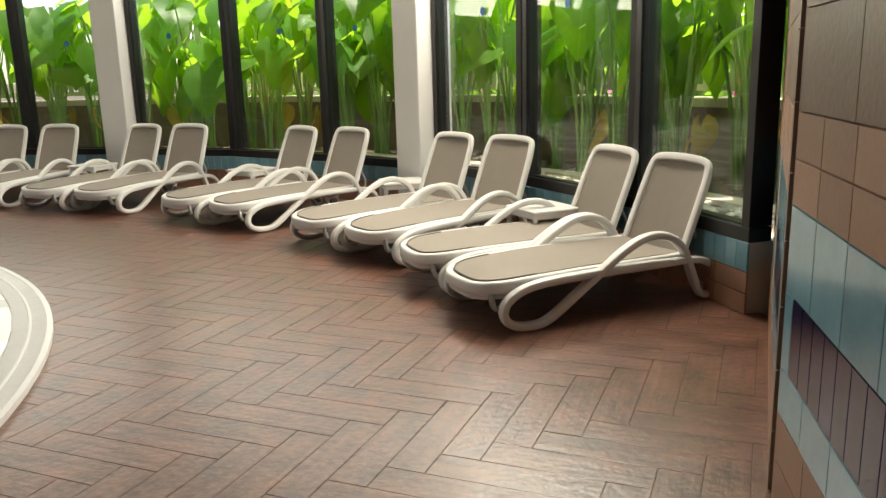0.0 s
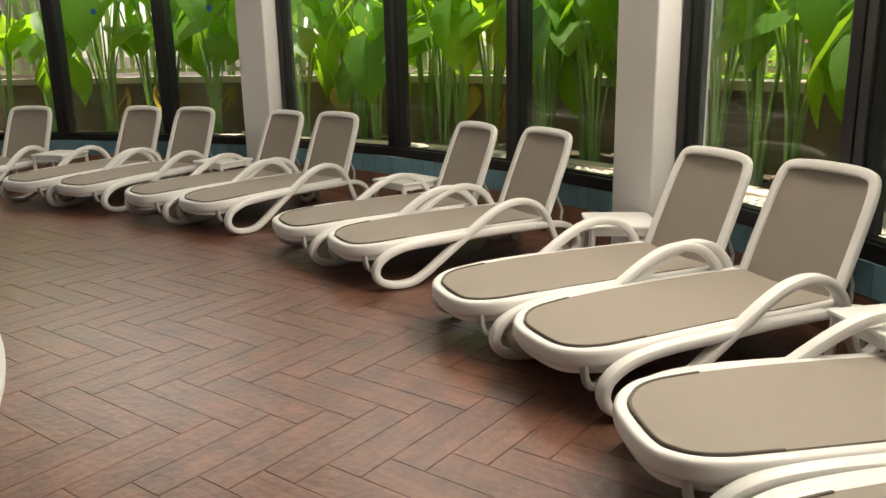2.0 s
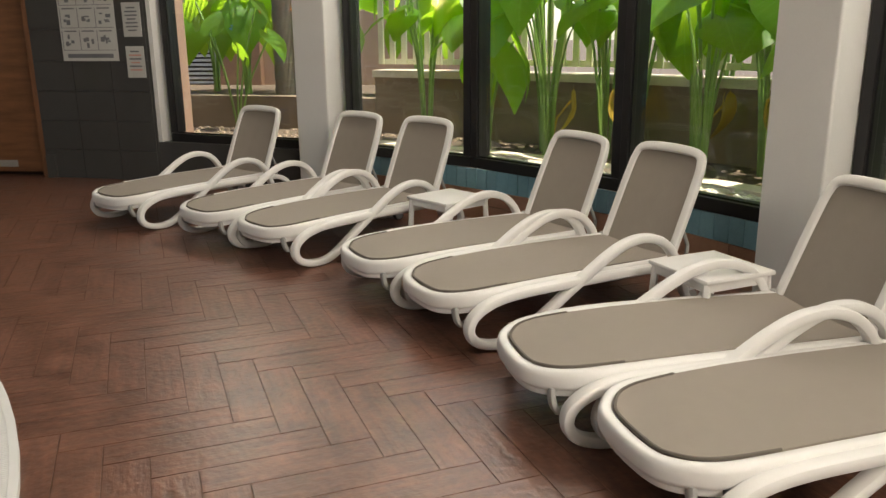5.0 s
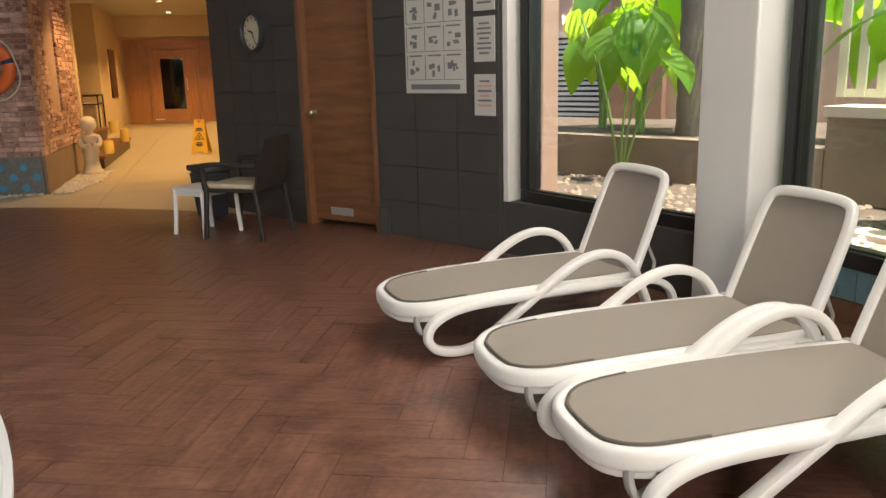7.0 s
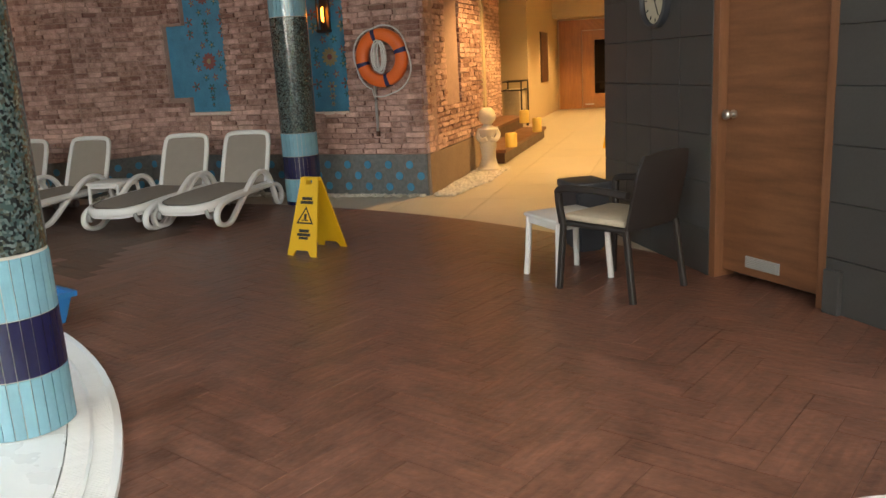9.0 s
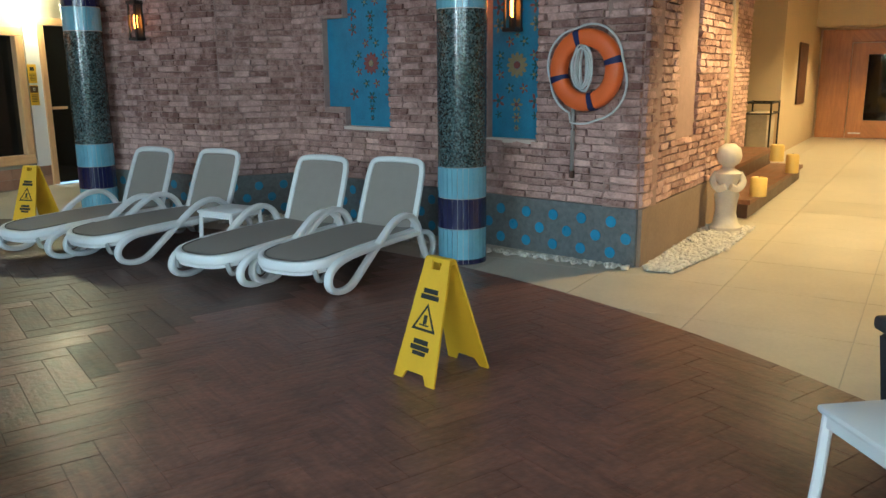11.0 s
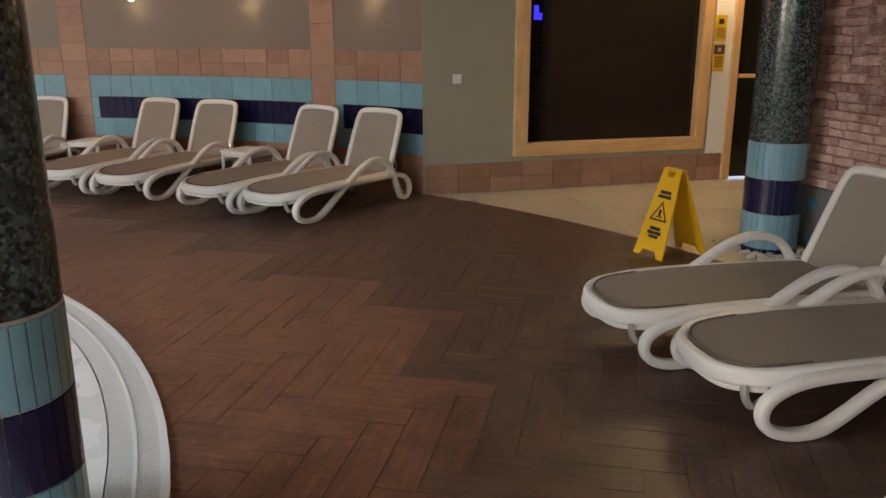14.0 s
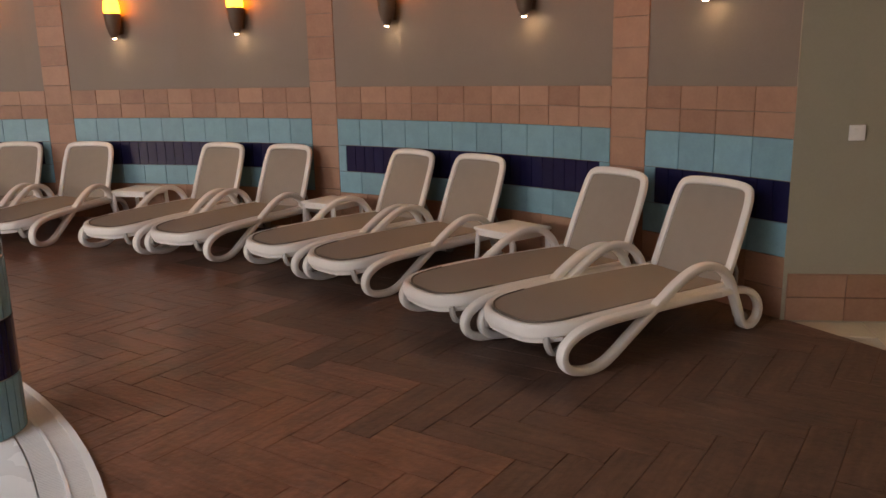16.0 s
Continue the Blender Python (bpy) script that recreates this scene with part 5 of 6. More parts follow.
part("hook", tube(bmesh.new(), [(0, -0.07, 0.16), (0, 0.06, 0.16), (0, 0.08, 0.19)], 0.01, 8), M_METAL, buoy)
pole = thing("rescue_pole", "thin grey pole hanging on the brick wall", "pole", m=BM @ Matrix.Translation((0.57, 0.06, 0.0)))
part("shaft", tube(bmesh.new(), [(0, 0, 0.72), (0, 0, 1.4)], 0.014, 10), M_METAL, pole)
part("tip", tube(bmesh.new(), [(0, 0, 0.66), (0, 0, 0.72)], 0.02, 10), M_DARKWOOD, pole)

# ---- statue, pebbles, steps, candles, trolley ----
bm = lathe(bmesh.new(), [(0.15, 0), (0.15, 0.03), (0.12, 0.06), (0.095, 0.16), (0.1, 0.26), (0.115, 0.33), (0.09, 0.4), (0.085, 0.44), (0.12, 0.5), (0.125, 0.54), (0.06, 0.58), (0.052, 0.6), (0.1, 0.64), (0.115, 0.7), (0.1, 0.77), (0.05, 0.81), (0.0, 0.815)], 22, cap=False)
for s in (-1, 1):
    sweep(bm, spline([(0.0, s * 0.1, 0.54), (0.03, s * 0.135, 0.46), (0.08, s * 0.09, 0.4), (0.11, s * 0.02, 0.42)], 4), 0.032, 0.032, (1, 0, 0), sides=8)
st = tagged(part("statue", bm, M_STATUE, smooth=True), "small pale stone garden statue with a round head", "statue")
st.matrix_world = pose(-16.5, 5.5, 0.02, 0, 0, 15)

rng = random.Random(5)


def pebbles(spots, rmin, rmax):
    """Many small rounded stones, each an uneven octahedron-like lump."""
    verts, faces = [], []
    for x, y, z in spots:
        rr = rng.uniform(rmin, rmax)
        o = len(verts)
        a0 = rng.uniform(0, 6.3)
        for lv, (k, zz) in enumerate(((0.75, -0.35), (1.0, 0.1), (0.6, 0.5))):
            for j in range(5):
                a = a0 + j * 1.2566 + lv * 0.3
                q = rr * k * rng.uniform(0.8, 1.15)
                verts.append((x + q * math.cos(a), y + q * math.sin(a) * 0.8, z + rr * zz))
        verts.append((x, y, z + rr * 0.62))
        for lv in range(2):
            for j in range(5):
                faces.append((o + lv * 5 + j, o + lv * 5 + (j + 1) % 5, o + lv * 5 + 5 + (j + 1) % 5, o + lv * 5 + 5 + j))
        for j in range(5):
            faces.append((o + 10 + j, o + 10 + (j + 1) % 5, o + 15))
    return verts, faces


def stuff(name, label, category, geo_, material):
    me = bpy.data.meshes.new(name)
    me.from_pydata(geo_[0], [], geo_[1])
    me.materials.append(material)
    return tagged(new(name, me), label, category, kind="stuff")


spots = [(-14.6 - 2.2 * u, 5.3 + rng.uniform(0, 0.42) * min(1, 0.55 + u), 0.01) for u in [rng.random() for _ in range(900)]]
spots += [(-14.62 - 0.16 * t + rng.uniform(-0.02, 0.1), 5.2 - 4.0 * t, 0.008) for t in [rng.random() for _ in range(500)]]
spots += [(-14.4 - rng.uniform(0, 0.9), rng.uniform(0.9, 3.0), 0.008) for _ in range(900)]
spots += [(rng.uniform(-14.5, -14.0), rng.uniform(-1.1, 0.7), 0.008) for _ in range(500)]
stuff("pebbles", "bed of white pebbles at the foot of the brick house", "pebbles", pebbles(spots, 0.015, 0.034), M_PEBBLE)

steps = thing("wooden_steps", "dark glossy wooden steps beside the brick wall", "steps", m=pose(-19.0, 4.72, 0))
for k, (x0, x1, y1, z0, z1) in enumerate(((-2.0, 1.75, 0.86, 0.12, 0.2), (-2.0, 1.1, 0.46, 0.2, 0.42))):
    wooden("tread", (x0, x1, 0.0, y1, z1 - 0.05, z1), M_DOOR, steps)
    part("riser", boxes((x0 + 0.05, x1 - 0.05, 0.0, y1 - 0.03, 0.0 if k == 0 else 0.2, z1 - 0.05)), M_DARKWOOD, steps)
for x, y, z, r, h in ((-17.6, 5.59, 0.2, 0.085, 0.2), (-19.15, 5.51, 0.42, 0.08, 0.2), (-19.9, 5.59, 0.2, 0.08, 0.24)):
    cd = thing("candle", "thick yellow wax candle on the wooden steps", "candle", "candles on the steps", m=pose(x, y, z))
    part("wax", lathe(bmesh.new(), [(r, 0), (r, h - 0.012), (r - 0.01, h), (r - 0.03, h - 0.01), (0.0, h - 0.014)], 18, cap=False), M_WAX, cd, smooth=True)
    part("wick", tube(bmesh.new(), [(0, 0, h - 0.014), (0.003, 0, h + 0.012)], 0.003, 5), M_INK, cd)
tr = thing("linen_trolley", "black metal trolley frame with a white linen bag", "trolley", m=pose(-23.4, 4.55, 0))
for x in (-0.4, 0.4):
    for y in (-0.22, 0.22):
        part("post", tube(bmesh.new(), [(x, y, 0.1), (x, y, 1.0)], 0.016, 6), M_BLACKP, tr)
for z in (0.16, 0.8, 0.98):
    for y in (-0.22, 0.22):
        part("bar", tube(bmesh.new(), [(-0.4, y, z), (0.4, y, z)], 0.014, 6), M_BLACKP, tr)
    for x in (-0.4, 0.4):
        part("bar", tube(bmesh.new(), [(x, -0.22, z), (x, 0.22, z)], 0.014, 6), M_BLACKP, tr)
bm = box(bmesh.new(), -0.36, 0.36, -0.18, 0.18, 0.2, 0.82, 0.06)
part("bag", bm, M_CUSH, tr, "white cloth bag", smooth=True)
for x in (-0.38, 0.38):
    for y in (-0.2, 0.2):
        part("castor", lathe(bmesh.new(), [(0.0, -0.02), (0.06, -0.02), (0.06, 0.02), (0.0, 0.02)], 12, pose(x, y, 0.06, 90), cap=False), M_BLACKP, tr)

# ---- blue tub on the pool edge ----
tub = thing("plastic_tub", "open blue plastic tub standing on the pool edge", "tub", m=pose(-9.89, 3.94, 0.032, 0, 0, 68))
bm = bmesh.new()
L, W, H, t = 0.4, 0.3, 0.19, 0.012
def quad_ring(x, y, z):
    return [bm.verts.new(v) for v in ((-x, -y, z), (x, -y, z), (x, y, z), (-x, y, z))]
rings = [quad_ring(L - 0.04, W - 0.04, 0), quad_ring(L, W, H - 0.03), quad_ring(L + 0.025, W + 0.025, H - 0.03), quad_ring(L + 0.025, W + 0.025, H), quad_ring(L - t, W - t, H), quad_ring(L - t - 0.02, W - t - 0.02, H * 0.5), quad_ring(L - 0.05, W - 0.05, t)]
for a, b in zip(rings, rings[1:]):
    for k in range(4):
        bm.faces.new((a[k], a[(k + 1) % 4], b[(k + 1) % 4], b[k]))
bm.faces.new(rings[0][::-1])
bm.faces.new(rings[-1])
part("tub_shell", bm, M_TUB, tub)
part("label_strip", boxes((-0.2, 0.2, -0.05, 0.1, 0.013, 0.03), bevel=0.004), M_CUSH, tub, "pale cloth lying inside")


# ---- wall sconces and corridor spots ----
def sconce(m, label):
    ob = thing("wall_sconce", label, "wall lamp", "sconces on the curved wall", m=m)
    bm = bmesh.new()
    n = 10
    prof = [(0.02, -0.0), (0.05, 0.05), (0.072, 0.14), (0.085, 0.24)]
    lathe(bm, prof, 16, Matrix.Translation((0, -0.095, 0)))
    box(bm, -0.03, 0.03, -0.06, 0.0, 0.05, 0.2)
    part("cup", bm, M_SCONCE, ob, smooth=True)
    part("amber_glass", lathe(bmesh.new(), [(0.075, 0.24), (0.08, 0.28), (0.07, 0.36), (0.03, 0.4), (0.0, 0.4)], 16, Matrix.Translation((0, -0.095, 0)), cap=False), M_AMBER, ob, "glowing amber glass", smooth=True)
    part("lower_lens", lathe(bmesh.new(), [(0.0, -0.004), (0.018, -0.004), (0.02, 0.0)], 10, Matrix.Translation((0, -0.095, 0)), cap=False), M_BULB, ob)
    return ob


for a in (224.9, 235.4, 245.2, 257.1, 267.0, 278.0, 288.0):
    m = polm(RW - 0.002, a, 1.84)
    sconce(m, "bronze wall sconce with glowing amber glass")
    lamp("sconce_light", "POINT", 0.5, AMBER, m @ Matrix.Translation((0, -0.16, 0.46)), soft=0.05)
    lamp("sconce_beam", "SPOT", 2.8, WARM, m @ Matrix.Translation((0, -0.07, -0.02)) @ Matrix.Rotation(radians(-18), 4, "X"), soft=0.01, spot=50)
for x, y in ((-16.5, 6.4), (-20.0, 6.2), (-23.5, 6.2), (-26.8, 6.2)):
    dl = thing("ceiling_spot", "small lit warm ceiling spot in the corridor", "ceiling light", "corridor spots", m=pose(x, y, CEIL - 0.03))
    part("trim_ring", lathe(bmesh.new(), [(0.045, 0.0), (0.065, 0.0), (0.065, 0.034), (0.045, 0.034)], 20, cap=False), M_METAL, dl, smooth=True)
    part("bulb", lathe(bmesh.new(), [(0.0, 0.008), (0.045, 0.012), (0.045, 0.03)], 16, cap=False), M_BULB, dl)
    lamp("corridor_light", "SPOT", 92, (1.0, 0.6, 0.22), pose(x, y, CEIL - 0.05), soft=0.05, spot=120)


# ---- garden behind the windows ----
bed = flat_sheet("garden_bed", arc(bmesh.new(), 8.5, 10.3, -2, 128, -0.3, 0.3, 60), M_SOIL, "planted garden bed of dark soil outside the windows")
flat_sheet("garden_bed_back", arc(bmesh.new(), 10.5, 17.0, -6, 100, -0.3, 0.75, 60), M_SOIL, "raised garden soil behind the low wall")
flat_sheet("garden_bed_slope", arc(bmesh.new(), 10.5, 16.0, 100.05, 132, -0.3, 0.68, 30), M_SOIL, "sloping garden soil behind a stone edging")
flat_sheet("garden_gravel_bed", arc(bmesh.new(), 8.5, 8.95, -2, 104, 0.3, 0.355, 60), M_CONC, "gravel bed along the windows")
flat_sheet("garden_edging", arc(bmesh.new(), 8.96, 9.16, -2, 104, 0.25, 0.39, 60), M_COPING, "pale stone edging of the gravel strip")
gw = structure("garden_wall", "low stained concrete garden wall with a pale coping")
part("wall", arc(bmesh.new(), 10.3, 10.5, -6, 109, -0.3, 0.96, 80), M_CONC, gw)
part("coping", arc(bmesh.new(), 10.24, 10.6, -6, 109, 0.95, 1.03, 80), M_COPING, gw)
part("wall", arc(bmesh.new(), 10.3, 10.5, 109.05, 132, -0.3, 0.7, 30), M_CONC, gw, "rough stone edging")
fence = thing("picket_fence", "cream painted picket fence on the garden wall", "fence", m=Matrix.Identity(4))
pick = mesh_of(boxes((-0.035, 0.035, -0.012, 0.012, 0, 1.35), bevel=0.003), "picket", M_FENCE)
for k in range(150):
    a = 109 - 0.85 * k
    if a > -4:
        piece("picket", pick, fence, polm(10.46, a, 1.09))
part("rail", arc(bmesh.new(), 10.475, 10.51, -4, 109, 1.09, 1.15, 80), M_FENCE, fence)
part("rail", arc(bmesh.new(), 10.475, 10.51, -4, 109, 2.2, 2.27, 80), M_FENCE, fence)
pl = tagged(part("garden_pillar", boxes((-0.14, 0.14, -0.14, 0.14, 0.3, 2.9), bevel=0.01), M_TERRA), "pink terracotta plastered pillar outside the window", "pillar", kind="structure")
pl.matrix_world = polm(9.0, 120.0)
house = thing("neighbour_house", "pink plastered house wall with a white slatted vent", "house", m=polm(13.0, 124, 0.0))
part("wall", boxes((-4.5, 4.0, 0.0, 0.3, -0.2, 5.0)), M_TERRA, house)
vent = part("vent_frame", boxes((-2.0, -0.9, -0.05, 0.0, 0.5, 0.55), (-2.0, -0.9, -0.05, 0.0, 1.75, 1.8), (-2.0, -1.95, -0.05, 0.0, 0.55, 1.75), (-0.95, -0.9, -0.05, 0.0, 0.55, 1.75)), M_PAPER, house)
slat = mesh_of(boxes((-1.95, -0.95, -0.045, -0.01, 0, 0.04)), "slat", M_PAPER)
for k in range(16):
    piece("slat", slat, vent, Matrix.Translation((0, 0, 0.62 + 0.07 * k)) @ Matrix.Rotation(radians(-12), 4, "X"))
# Dark sheet on the wall stands in for the shade behind the slats.
part("recess", boxes((-1.95, -0.95, -0.006, -0.002, 0.55, 1.75)), M_BLACKP, house, "flat dark sheet behind the slats in place of a shaded recess")
part("pilaster", boxes((-0.85, -0.1, -0.12, 0.0, -0.2, 5.0), bevel=0.01), M_BROWN, house, "pink brick pilaster")
tree = thing("palm_trunk", "grey ringed tree trunk in the garden", "tree", m=polm(10.95, 117.9, 0.6))
prof = []
for k in range(30):
    prof += [(0.14 - 0.001 * k + 0.012 * (k % 2), 0.12 * k)]
part("trunk", lathe(bmesh.new(), prof, 12), M_BARK, tree, smooth=True)
bm = bmesh.new()
for k in range(9):
    a = 0.7 * k
    tube(bm, spline([(0, 0, 3.4), (0.5 * math.cos(a), 0.5 * math.sin(a), 3.8), (1.2 * math.cos(a), 1.2 * math.sin(a), 3.5)], 4), 0.02, 5)
    for j in range(16):
        t = 0.2 + 0.05 * j
        for s in (-1, 1):
            p = Vector((1.2 * t * math.cos(a), 1.2 * t * math.sin(a), 3.45 + 1.4 * t * (1 - t)))
            q = p + Vector((0.12 * math.cos(a) - s * 0.35 * math.sin(a), 0.12 * math.sin(a) + s * 0.35 * math.cos(a), -0.18))
            n = Vector((math.cos(a), math.sin(a), 0)) * 0.02
            bm.faces.new([bm.verts.new(v) for v in (p - n, p + n, q)])
part("crown", bm, M_LEAF, tree)


def leaf_mesh(name, size, material, bend=0.35, fold=0.18):
    """A heart-shaped taro leaf: the stalk joins at the origin, the tip hangs along +x."""
    rows = [(-0.27, 0.2, 0.06), (-0.14, 0.32, 0.0), (0.02, 0.39, 0.0), (0.18, 0.39, 0.0), (0.34, 0.33, 0.0), (0.5, 0.23, 0.0), (0.64, 0.11, 0.0), (0.74, 0.012, 0.0)]
    v, f = [], []
    for i, (x, w, _) in enumerate(rows):
        for k in range(7):
            u = k / 3 - 1
            xx = x
            if i == 0:
                xx = 0.0 - 0.27 * math.sin(min(1, abs(u) * 1.25) * math.pi / 2) + 0.06 * (abs(u) > 0.9)
            if i == 1:
                xx = 0.0 - 0.14 * min(1.0, abs(u) * 2.2)
            y = u * w
            z = fold * abs(y) - bend * xx * abs(xx) - 0.5 * y * y + 0.012 * math.sin(14 * xx + 9 * abs(y))
            v.append((xx * size, y * size, z * size))
    for i in range(len(rows) - 1):
        for k in range(6):
            f.append((i * 7 + k, i * 7 + k + 1, i * 7 + k + 8, i * 7 + k + 7))
    me = bpy.data.meshes.new(name)
    me.from_pydata(v, [], f)
    me.polygons.foreach_set("use_smooth", [True] * len(f))
    me.materials.append(material)
    return me


LEAVES = [leaf_mesh("leaf", s, M_LEAF, b, fo) for s, b, fo in ((0.56, 0.3, 0.2), (0.66, 0.5, 0.12), (0.42, 0.2, 0.3), (0.74, 0.6, 0.22))]
DEAD = leaf_mesh("dead_leaf", 0.4, M_DEADLEAF, 1.2, 0.5)


def build_taro(m, seed, count, low, high, dead=False, lean=0.28):
    """A clump of long stalks, each with one large leaf."""
    rng = random.Random(seed)
    ob = thing("taro_plant", "tall taro plant with large heart-shaped green leaves", "plant", "taro plants outside the windows", m=m)
    for k in range(count):
        a = 2.4 * k + rng.uniform(-0.4, 0.4)
        h = rng.uniform(low, high)
        reach = rng.uniform(0.15, lean) * h
        ca, sa = math.cos(a), math.sin(a)
        top = Vector((reach * ca, reach * sa, h))
        pts = spline([(0.03 * ca, 0.03 * sa, 0), (0.25 * reach * ca, 0.25 * reach * sa, 0.45 * h), (0.65 * reach * ca, 0.65 * reach * sa, 0.85 * h), top], 3)
        n = len(pts)
        bm = bmesh.new()
        rings = []
        for i, p in enumerate(pts):
            r = 0.017 - 0.01 * i / (n - 1)
            rings.append([bm.verts.new(p + Vector((r * math.cos(q * 1.2566), r * math.sin(q * 1.2566), 0))) for q in range(5)])
        for x, y in zip(rings, rings[1:]):
            for q in range(5):
                bm.faces.new((x[q], x[(q + 1) % 5], y[(q + 1) % 5], y[q]))
        part("stalk", bm, M_STALK, ob)
        piece("leaf", rng.choice(LEAVES), ob, Matrix.Translation(top) @ Matrix.Rotation(a + rng.uniform(-0.6, 0.6), 4, "Z") @ Matrix.Rotation(rng.uniform(0.25, 1.15), 4, "Y") @ Matrix.Rotation(rng.uniform(-0.4, 0.4), 4, "X"))
    if dead:
        piece("dead_leaf", DEAD, ob, Matrix.Translation((0.2, 0.05, 0.55)) @ Matrix.Rotation(1.3, 4, "Y"))
        part("stalk", tube(bmesh.new(), [(0, 0, 0), (0.08, 0.02, 0.4), (0.2, 0.05, 0.55)], 0.01, 5), M_DEADLEAF, ob)
    return ob


rng = random.Random(21)
kinds = [build_taro(polm(9.6, 16.0, 0.28), 1, 9, 1.15, 2.0), build_taro(polm(9.5, 27.5, 0.28), 2, 9, 1.2, 2.15, True), build_taro(polm(9.7, 38, 0.28), 3, 7, 0.75, 1.6), build_taro(polm(9.5, 48, 0.28), 4, 9, 1.3, 2.2), build_taro(polm(9.6, 57, 0.28), 5, 9, 1.1, 2.05)]
for k in range(42):
    a = 12.5 + 2.2 * k + rng.uniform(-0.8, 0.8)
    copy_thing(rng.choice(kinds), polm(rng.uniform(9.4, 10.05), a, 0.28) @ Matrix.Rotation(rng.uniform(0, 6.28), 4, "Z") @ Matrix.Diagonal((1, 1, 1, 1)))
for k in range(26):
    a = 2 + 3.5 * k + rng.uniform(-1, 1)
    copy_thing(rng.choice(kinds), polm(rng.uniform(10.9, 12.4), a, 0.72) @ Matrix.Rotation(rng.uniform(0, 6.28), 4, "Z"))
for r, a in ((11.0, 121.0), (11.4, 124.5), (11.0, 113.6), (11.2, 108.5)):
    copy_thing(kinds[2], polm(r, a, 0.28 if r < 10.2 else 0.66) @ Matrix.Rotation(a, 4, "Z"))

# a young plant with one upright leaf beside the pillar
young = thing("taro_plant", "young taro plant with an upright yellow-green leaf by the stone edging", "plant", "taro plants outside the windows", m=polm(10.05, 119.0, 0.28))
for dx, dy, h, turn, tilt, size in ((-0.22, -0.1, 1.22, 90, 1.15, 1), (0.1, -0.05, 1.0, 60, -0.9, 0), (-0.5, 0.05, 1.55, 150, -0.5, 1), (0.35, 0.0, 1.5, 20, -0.7, 1), (0.45, 0.1, 1.15, -10, -0.6, 3)):
    part("stalk", tube(bmesh.new(), spline([(0.02 * dx, 0, 0), (0.35 * dx, 0.5 * dy, 0.5 * h), (dx, dy, h)], 4), 0.011, 5), M_STALK, young)
    piece("leaf", LEAVES[size], young, Matrix.Translation((dx, dy, h)) @ Matrix.Rotation(radians(turn), 4, "Z") @ Matrix.Rotation(-tilt, 4, "Y") @ Matrix.Diagonal((0.62, 0.62, 0.62, 1)))

spots = [tuple(pol(rng.uniform(8.55, 8.96), rng.uniform(12, 103), 0.36)) for _ in range(1700)]
stuff("white_pebbles", "strip of white pebbles along the windows outside", "pebbles", pebbles(spots, 0.02, 0.045), M_PEBBLE)
spots = [tuple(pol(rng.uniform(9.0, 10.25), rng.uniform(10, 126), 0.3)) for _ in range(1500)]
stuff("leaf_litter", "loose stones and litter on the garden soil", "litter", pebbles(spots, 0.015, 0.05), M_CONC)
for k in range(7):
    bl = thing("flower_bush", "pink flowers among dark leaves behind the garden wall", "flowers", "pink flowers", m=pol(12.2 + 0.3 * k, 18 + 6.5 * k, 0.75) and polm(12.2 + 0.2 * (k % 3), 16 + 6 * k, 0.75))
    bm, bf = bmesh.new(), bmesh.new()
    for j in range(60):
        p = Vector((rng.uniform(-0.4, 0.4), rng.uniform(-0.3, 0.3), rng.uniform(0, 0.75)))
        u, w = Vector((rng.uniform(-1, 1), rng.uniform(-1, 1), rng.uniform(-0.4, 0.8))).normalized() * 0.09, Vector((rng.uniform(-1, 1), rng.uniform(-1, 1), rng.uniform(-1, 1))).normalized() * 0.045
        (bf if j % 6 == 0 else bm).faces.new([(bf if j % 6 == 0 else bm).verts.new(p + q) for q in (-u, w, u, -w)])
    part("foliage", bm, M_LEAF, bl)
    part("blossom", bf, M_PINK, bl)
verts, faces = [], []
for k in range(9000):
    a = rng.uniform(-8, 84)
    r = rng.uniform(14.0, 17.5)
    z = 0.6 + (4.6 if a > 45 else 3.2) * rng.random() ** 1.25 * (0.65 + 0.35 * math.sin(a * 0.7) * math.sin(a * 0.23 + 1))
    p = pol(r, a, z)
    u = Vector((rng.uniform(-1, 1), rng.uniform(-1, 1), rng.uniform(-0.7, 0.5))).normalized() * rng.uniform(0.08, 0.2)
    w = u.cross(Vector((rng.uniform(-1, 1), rng.uniform(-1, 1), rng.uniform(-1, 1)))).normalized() * u.length * 0.45
    o = len(verts)
    verts += [tuple(p - u), tuple(p + w), tuple(p + u), tuple(p - w)]
    faces.append((o, o + 1, o + 2, o + 3))
stuff("hedge", "tall dense green hedge behind the garden", "hedge", (verts, faces), M_LEAF)

# ---- stone slabs of the light floor ----
me_slab = mesh_of(boxes((-0.447, 0.447, -0.447, 0.447, 0, 0.006)), "stone_slab", M_STONE)
for i in range(20):
    for j in range(14):
        x, y = -12.2 - 0.9 * i, -4.4 + 0.9 * j
        if math.hypot(x - CX, y - CY) > 7.9 and not (x < -17.6 and y < 4.0):
            piece("stone_slab", me_slab, stone, pose(x, y, -0.014))

# ---- herringbone planks of the brown floor ----
PL, PW, GAP, TURNED = 0.6, 0.15, 0.003, 157.0
rotm = Matrix.Rotation(radians(TURNED), 4, "Z")


def plank_geo(poly):
    """A tile from its outline, with softly broken edges, top at zero."""
    c = sum(poly, Vector((0, 0, 0))) / len(poly)
    low = [p + Vector((0, 0, -0.006)) for p in poly]
    top = [p + (c - p).normalized() * 0.0014 for p in poly]
    n = len(poly)
    v = low + top
    f = [(k, (k + 1) % n, n + (k + 1) % n, n + k) for k in range(n)] + [tuple(range(n, 2 * n))]
    return v, f


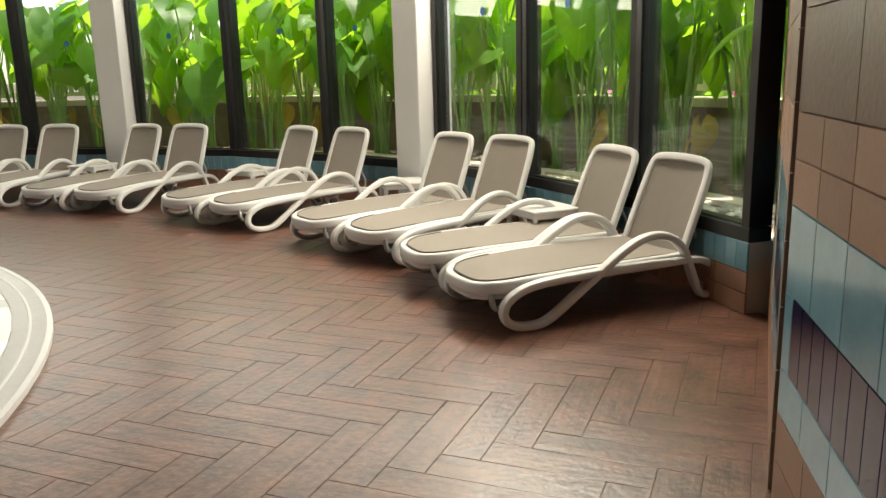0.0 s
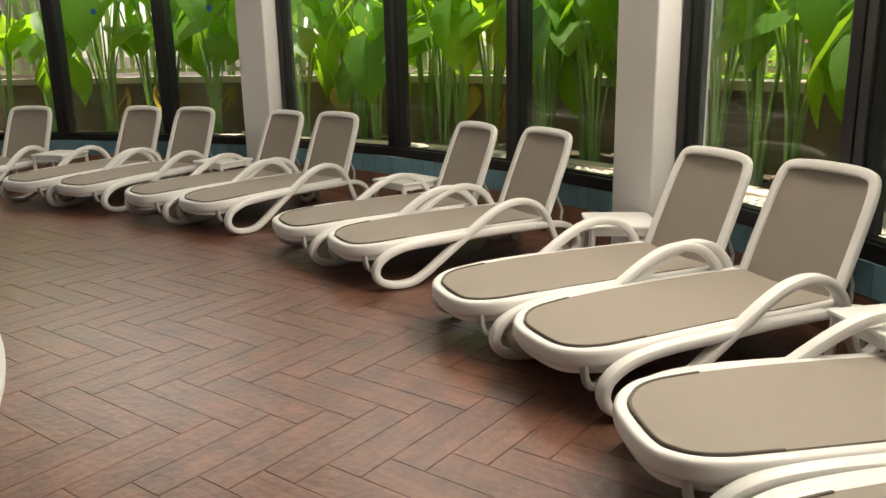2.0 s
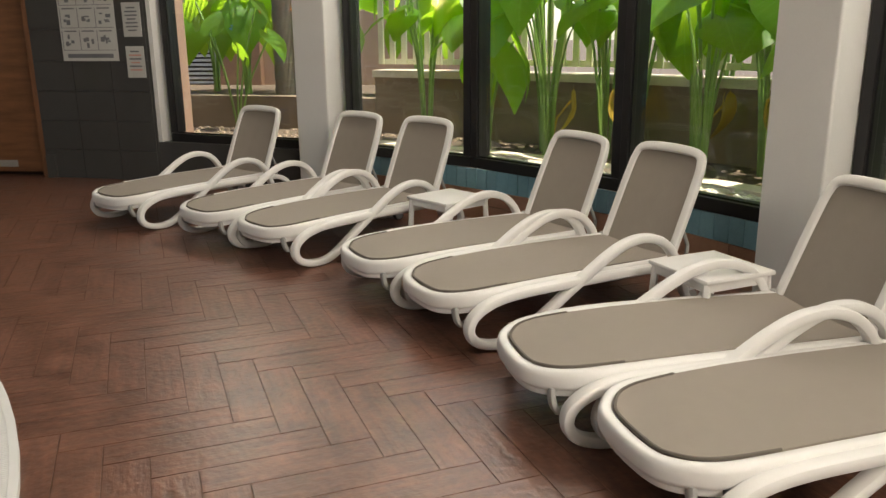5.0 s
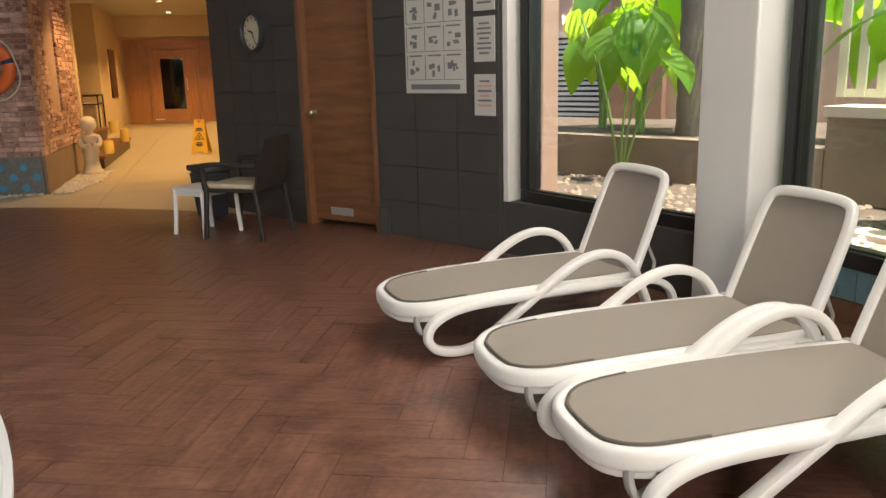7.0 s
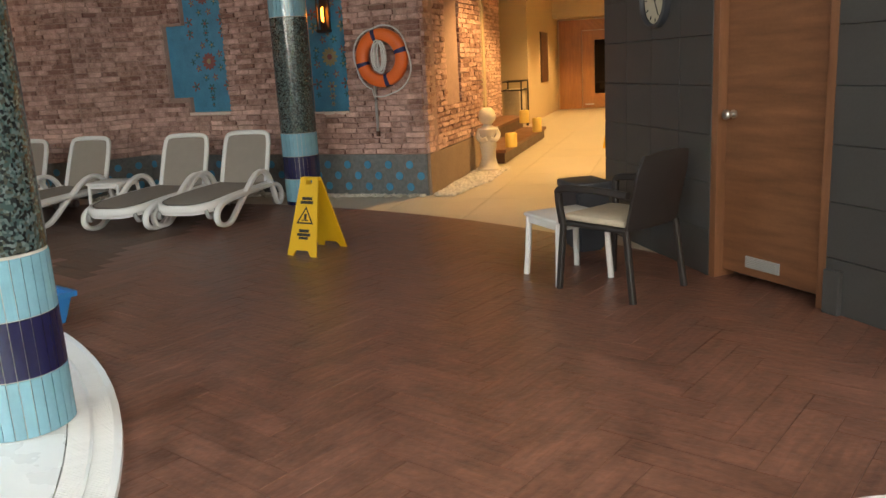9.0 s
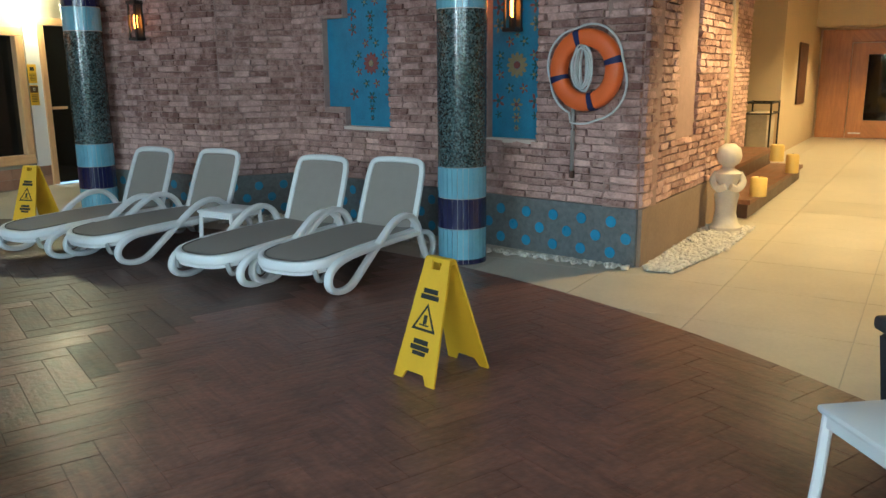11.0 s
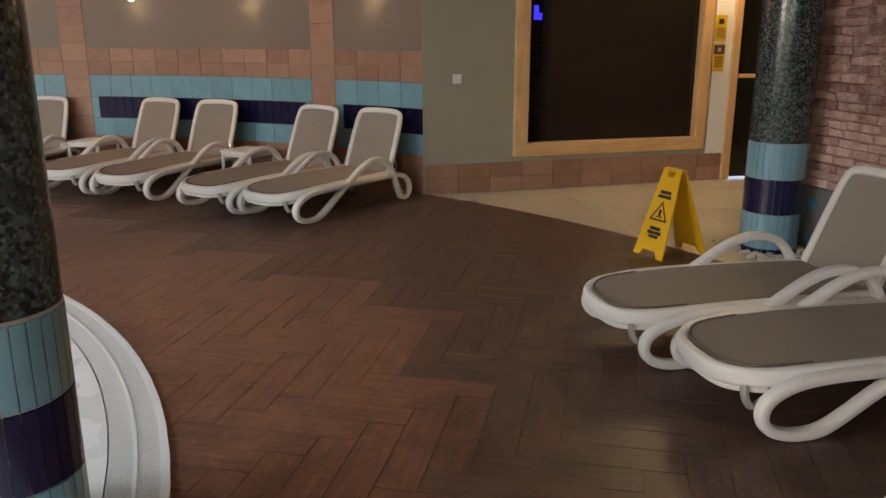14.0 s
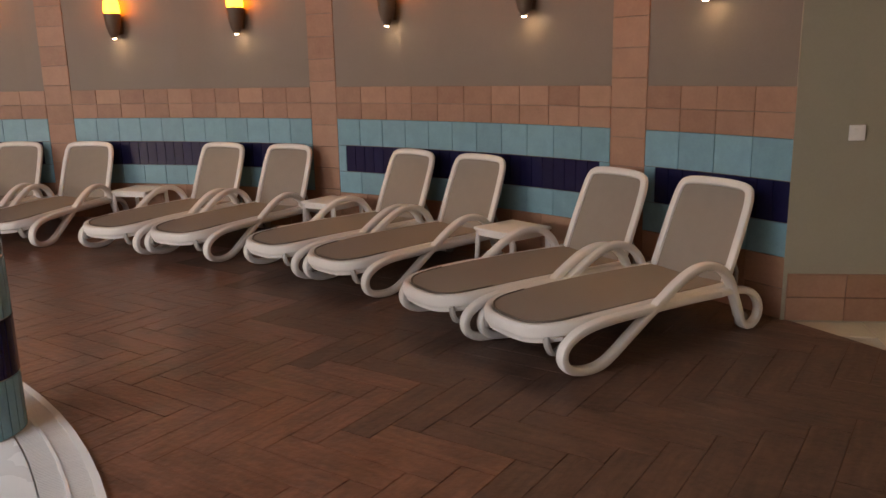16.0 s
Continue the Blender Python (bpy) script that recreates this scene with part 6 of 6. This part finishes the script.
hx, hy = PL / 2 - GAP / 2, PW / 2 - GAP / 2
rect = [Vector((-hx, -hy, 0)), Vector((hx, -hy, 0)), Vector((hx, hy, 0)), Vector((-hx, hy, 0))]
v0, f0 = plank_geo(rect)
me_plank = bpy.data.meshes.new("plank")
me_plank.from_pydata(v0, [], f0)
me_plank.materials.append(M_PLANK)
uv = me_plank.uv_layers.new(name="UVMap")
for loop in me_plank.loops:
    uv.data[loop.index].uv = (v0[loop.vertex_index].x, v0[loop.vertex_index].y)
centres = []
for i in range(-75, 76):
    for j in range(-26, 27):
        ox, oy = i * PW + j * PL, i * PW - j * PL
        centres.append((ox + PL / 2, oy + PW / 2, 0.0))
        centres.append((ox + PW / 2, oy + PW + PL / 2, 90.0))
tiles = []
for x, y, turn in centres:
    m = Matrix.Translation((CX, CY, 0)) @ rotm @ Matrix.Translation((x, y, 0)) @ Matrix.Rotation(radians(turn), 4, "Z")
    d = math.hypot(m.translation.x - CX, m.translation.y - CY)
    if 4.2 < d < 8.65:
        tiles.append((d, m))
near = [t for t in tiles if 5.0 < t[0] < 7.9 and abs(((math.degrees(math.atan2(t[1].translation.y - CY, t[1].translation.x - CX)) + 360) % 360) - 45) < 24]
near = near[:300]
chosen = {id(t) for t in near}
for d, m in near:
    piece("plank", me_plank, floor, m)


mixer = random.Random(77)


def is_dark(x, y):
    """True for tiles given the darker tone, towards the brick house and the sauna."""
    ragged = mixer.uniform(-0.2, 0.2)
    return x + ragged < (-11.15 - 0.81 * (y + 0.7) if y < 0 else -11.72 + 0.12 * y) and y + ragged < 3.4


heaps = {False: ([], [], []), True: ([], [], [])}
for t in tiles:
    if id(t) in chosen:
        continue
    d, m = t
    poly = rect
    if d > 7.95:
        # trims the tile to the round edge of the floor
        ang = math.atan2(m.translation.y - CY, m.translation.x - CX)
        pts = [m @ p for p in rect]
        for da in (-0.05, -0.025, 0.0, 0.025, 0.05):
            nx, ny = math.cos(ang + da), math.sin(ang + da)
            out = []
            for k in range(len(pts)):
                p, q = pts[k], pts[(k + 1) % len(pts)]
                dp = (p.x - CX) * nx + (p.y - CY) * ny - 8.295
                dq = (q.x - CX) * nx + (q.y - CY) * ny - 8.295
                if dp <= 0:
                    out.append(p)
                if dp * dq < 0:
                    out.append(p.lerp(q, dp / (dp - dq)))
            pts = out
            if len(pts) < 3:
                break
        if len(pts) < 3:
            continue
        inv = m.inverted()
        poly = [inv @ p for p in pts]
    v, f = plank_geo(poly)
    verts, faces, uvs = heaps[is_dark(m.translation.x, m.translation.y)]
    o = len(verts)
    off = rng.uniform(0, 50)
    verts += [tuple(m @ p) for p in v]
    for poly_f in f:
        faces.append(tuple(o + k for k in poly_f))
        uvs += [(v[k].x + off, v[k].y + off) for k in poly_f]
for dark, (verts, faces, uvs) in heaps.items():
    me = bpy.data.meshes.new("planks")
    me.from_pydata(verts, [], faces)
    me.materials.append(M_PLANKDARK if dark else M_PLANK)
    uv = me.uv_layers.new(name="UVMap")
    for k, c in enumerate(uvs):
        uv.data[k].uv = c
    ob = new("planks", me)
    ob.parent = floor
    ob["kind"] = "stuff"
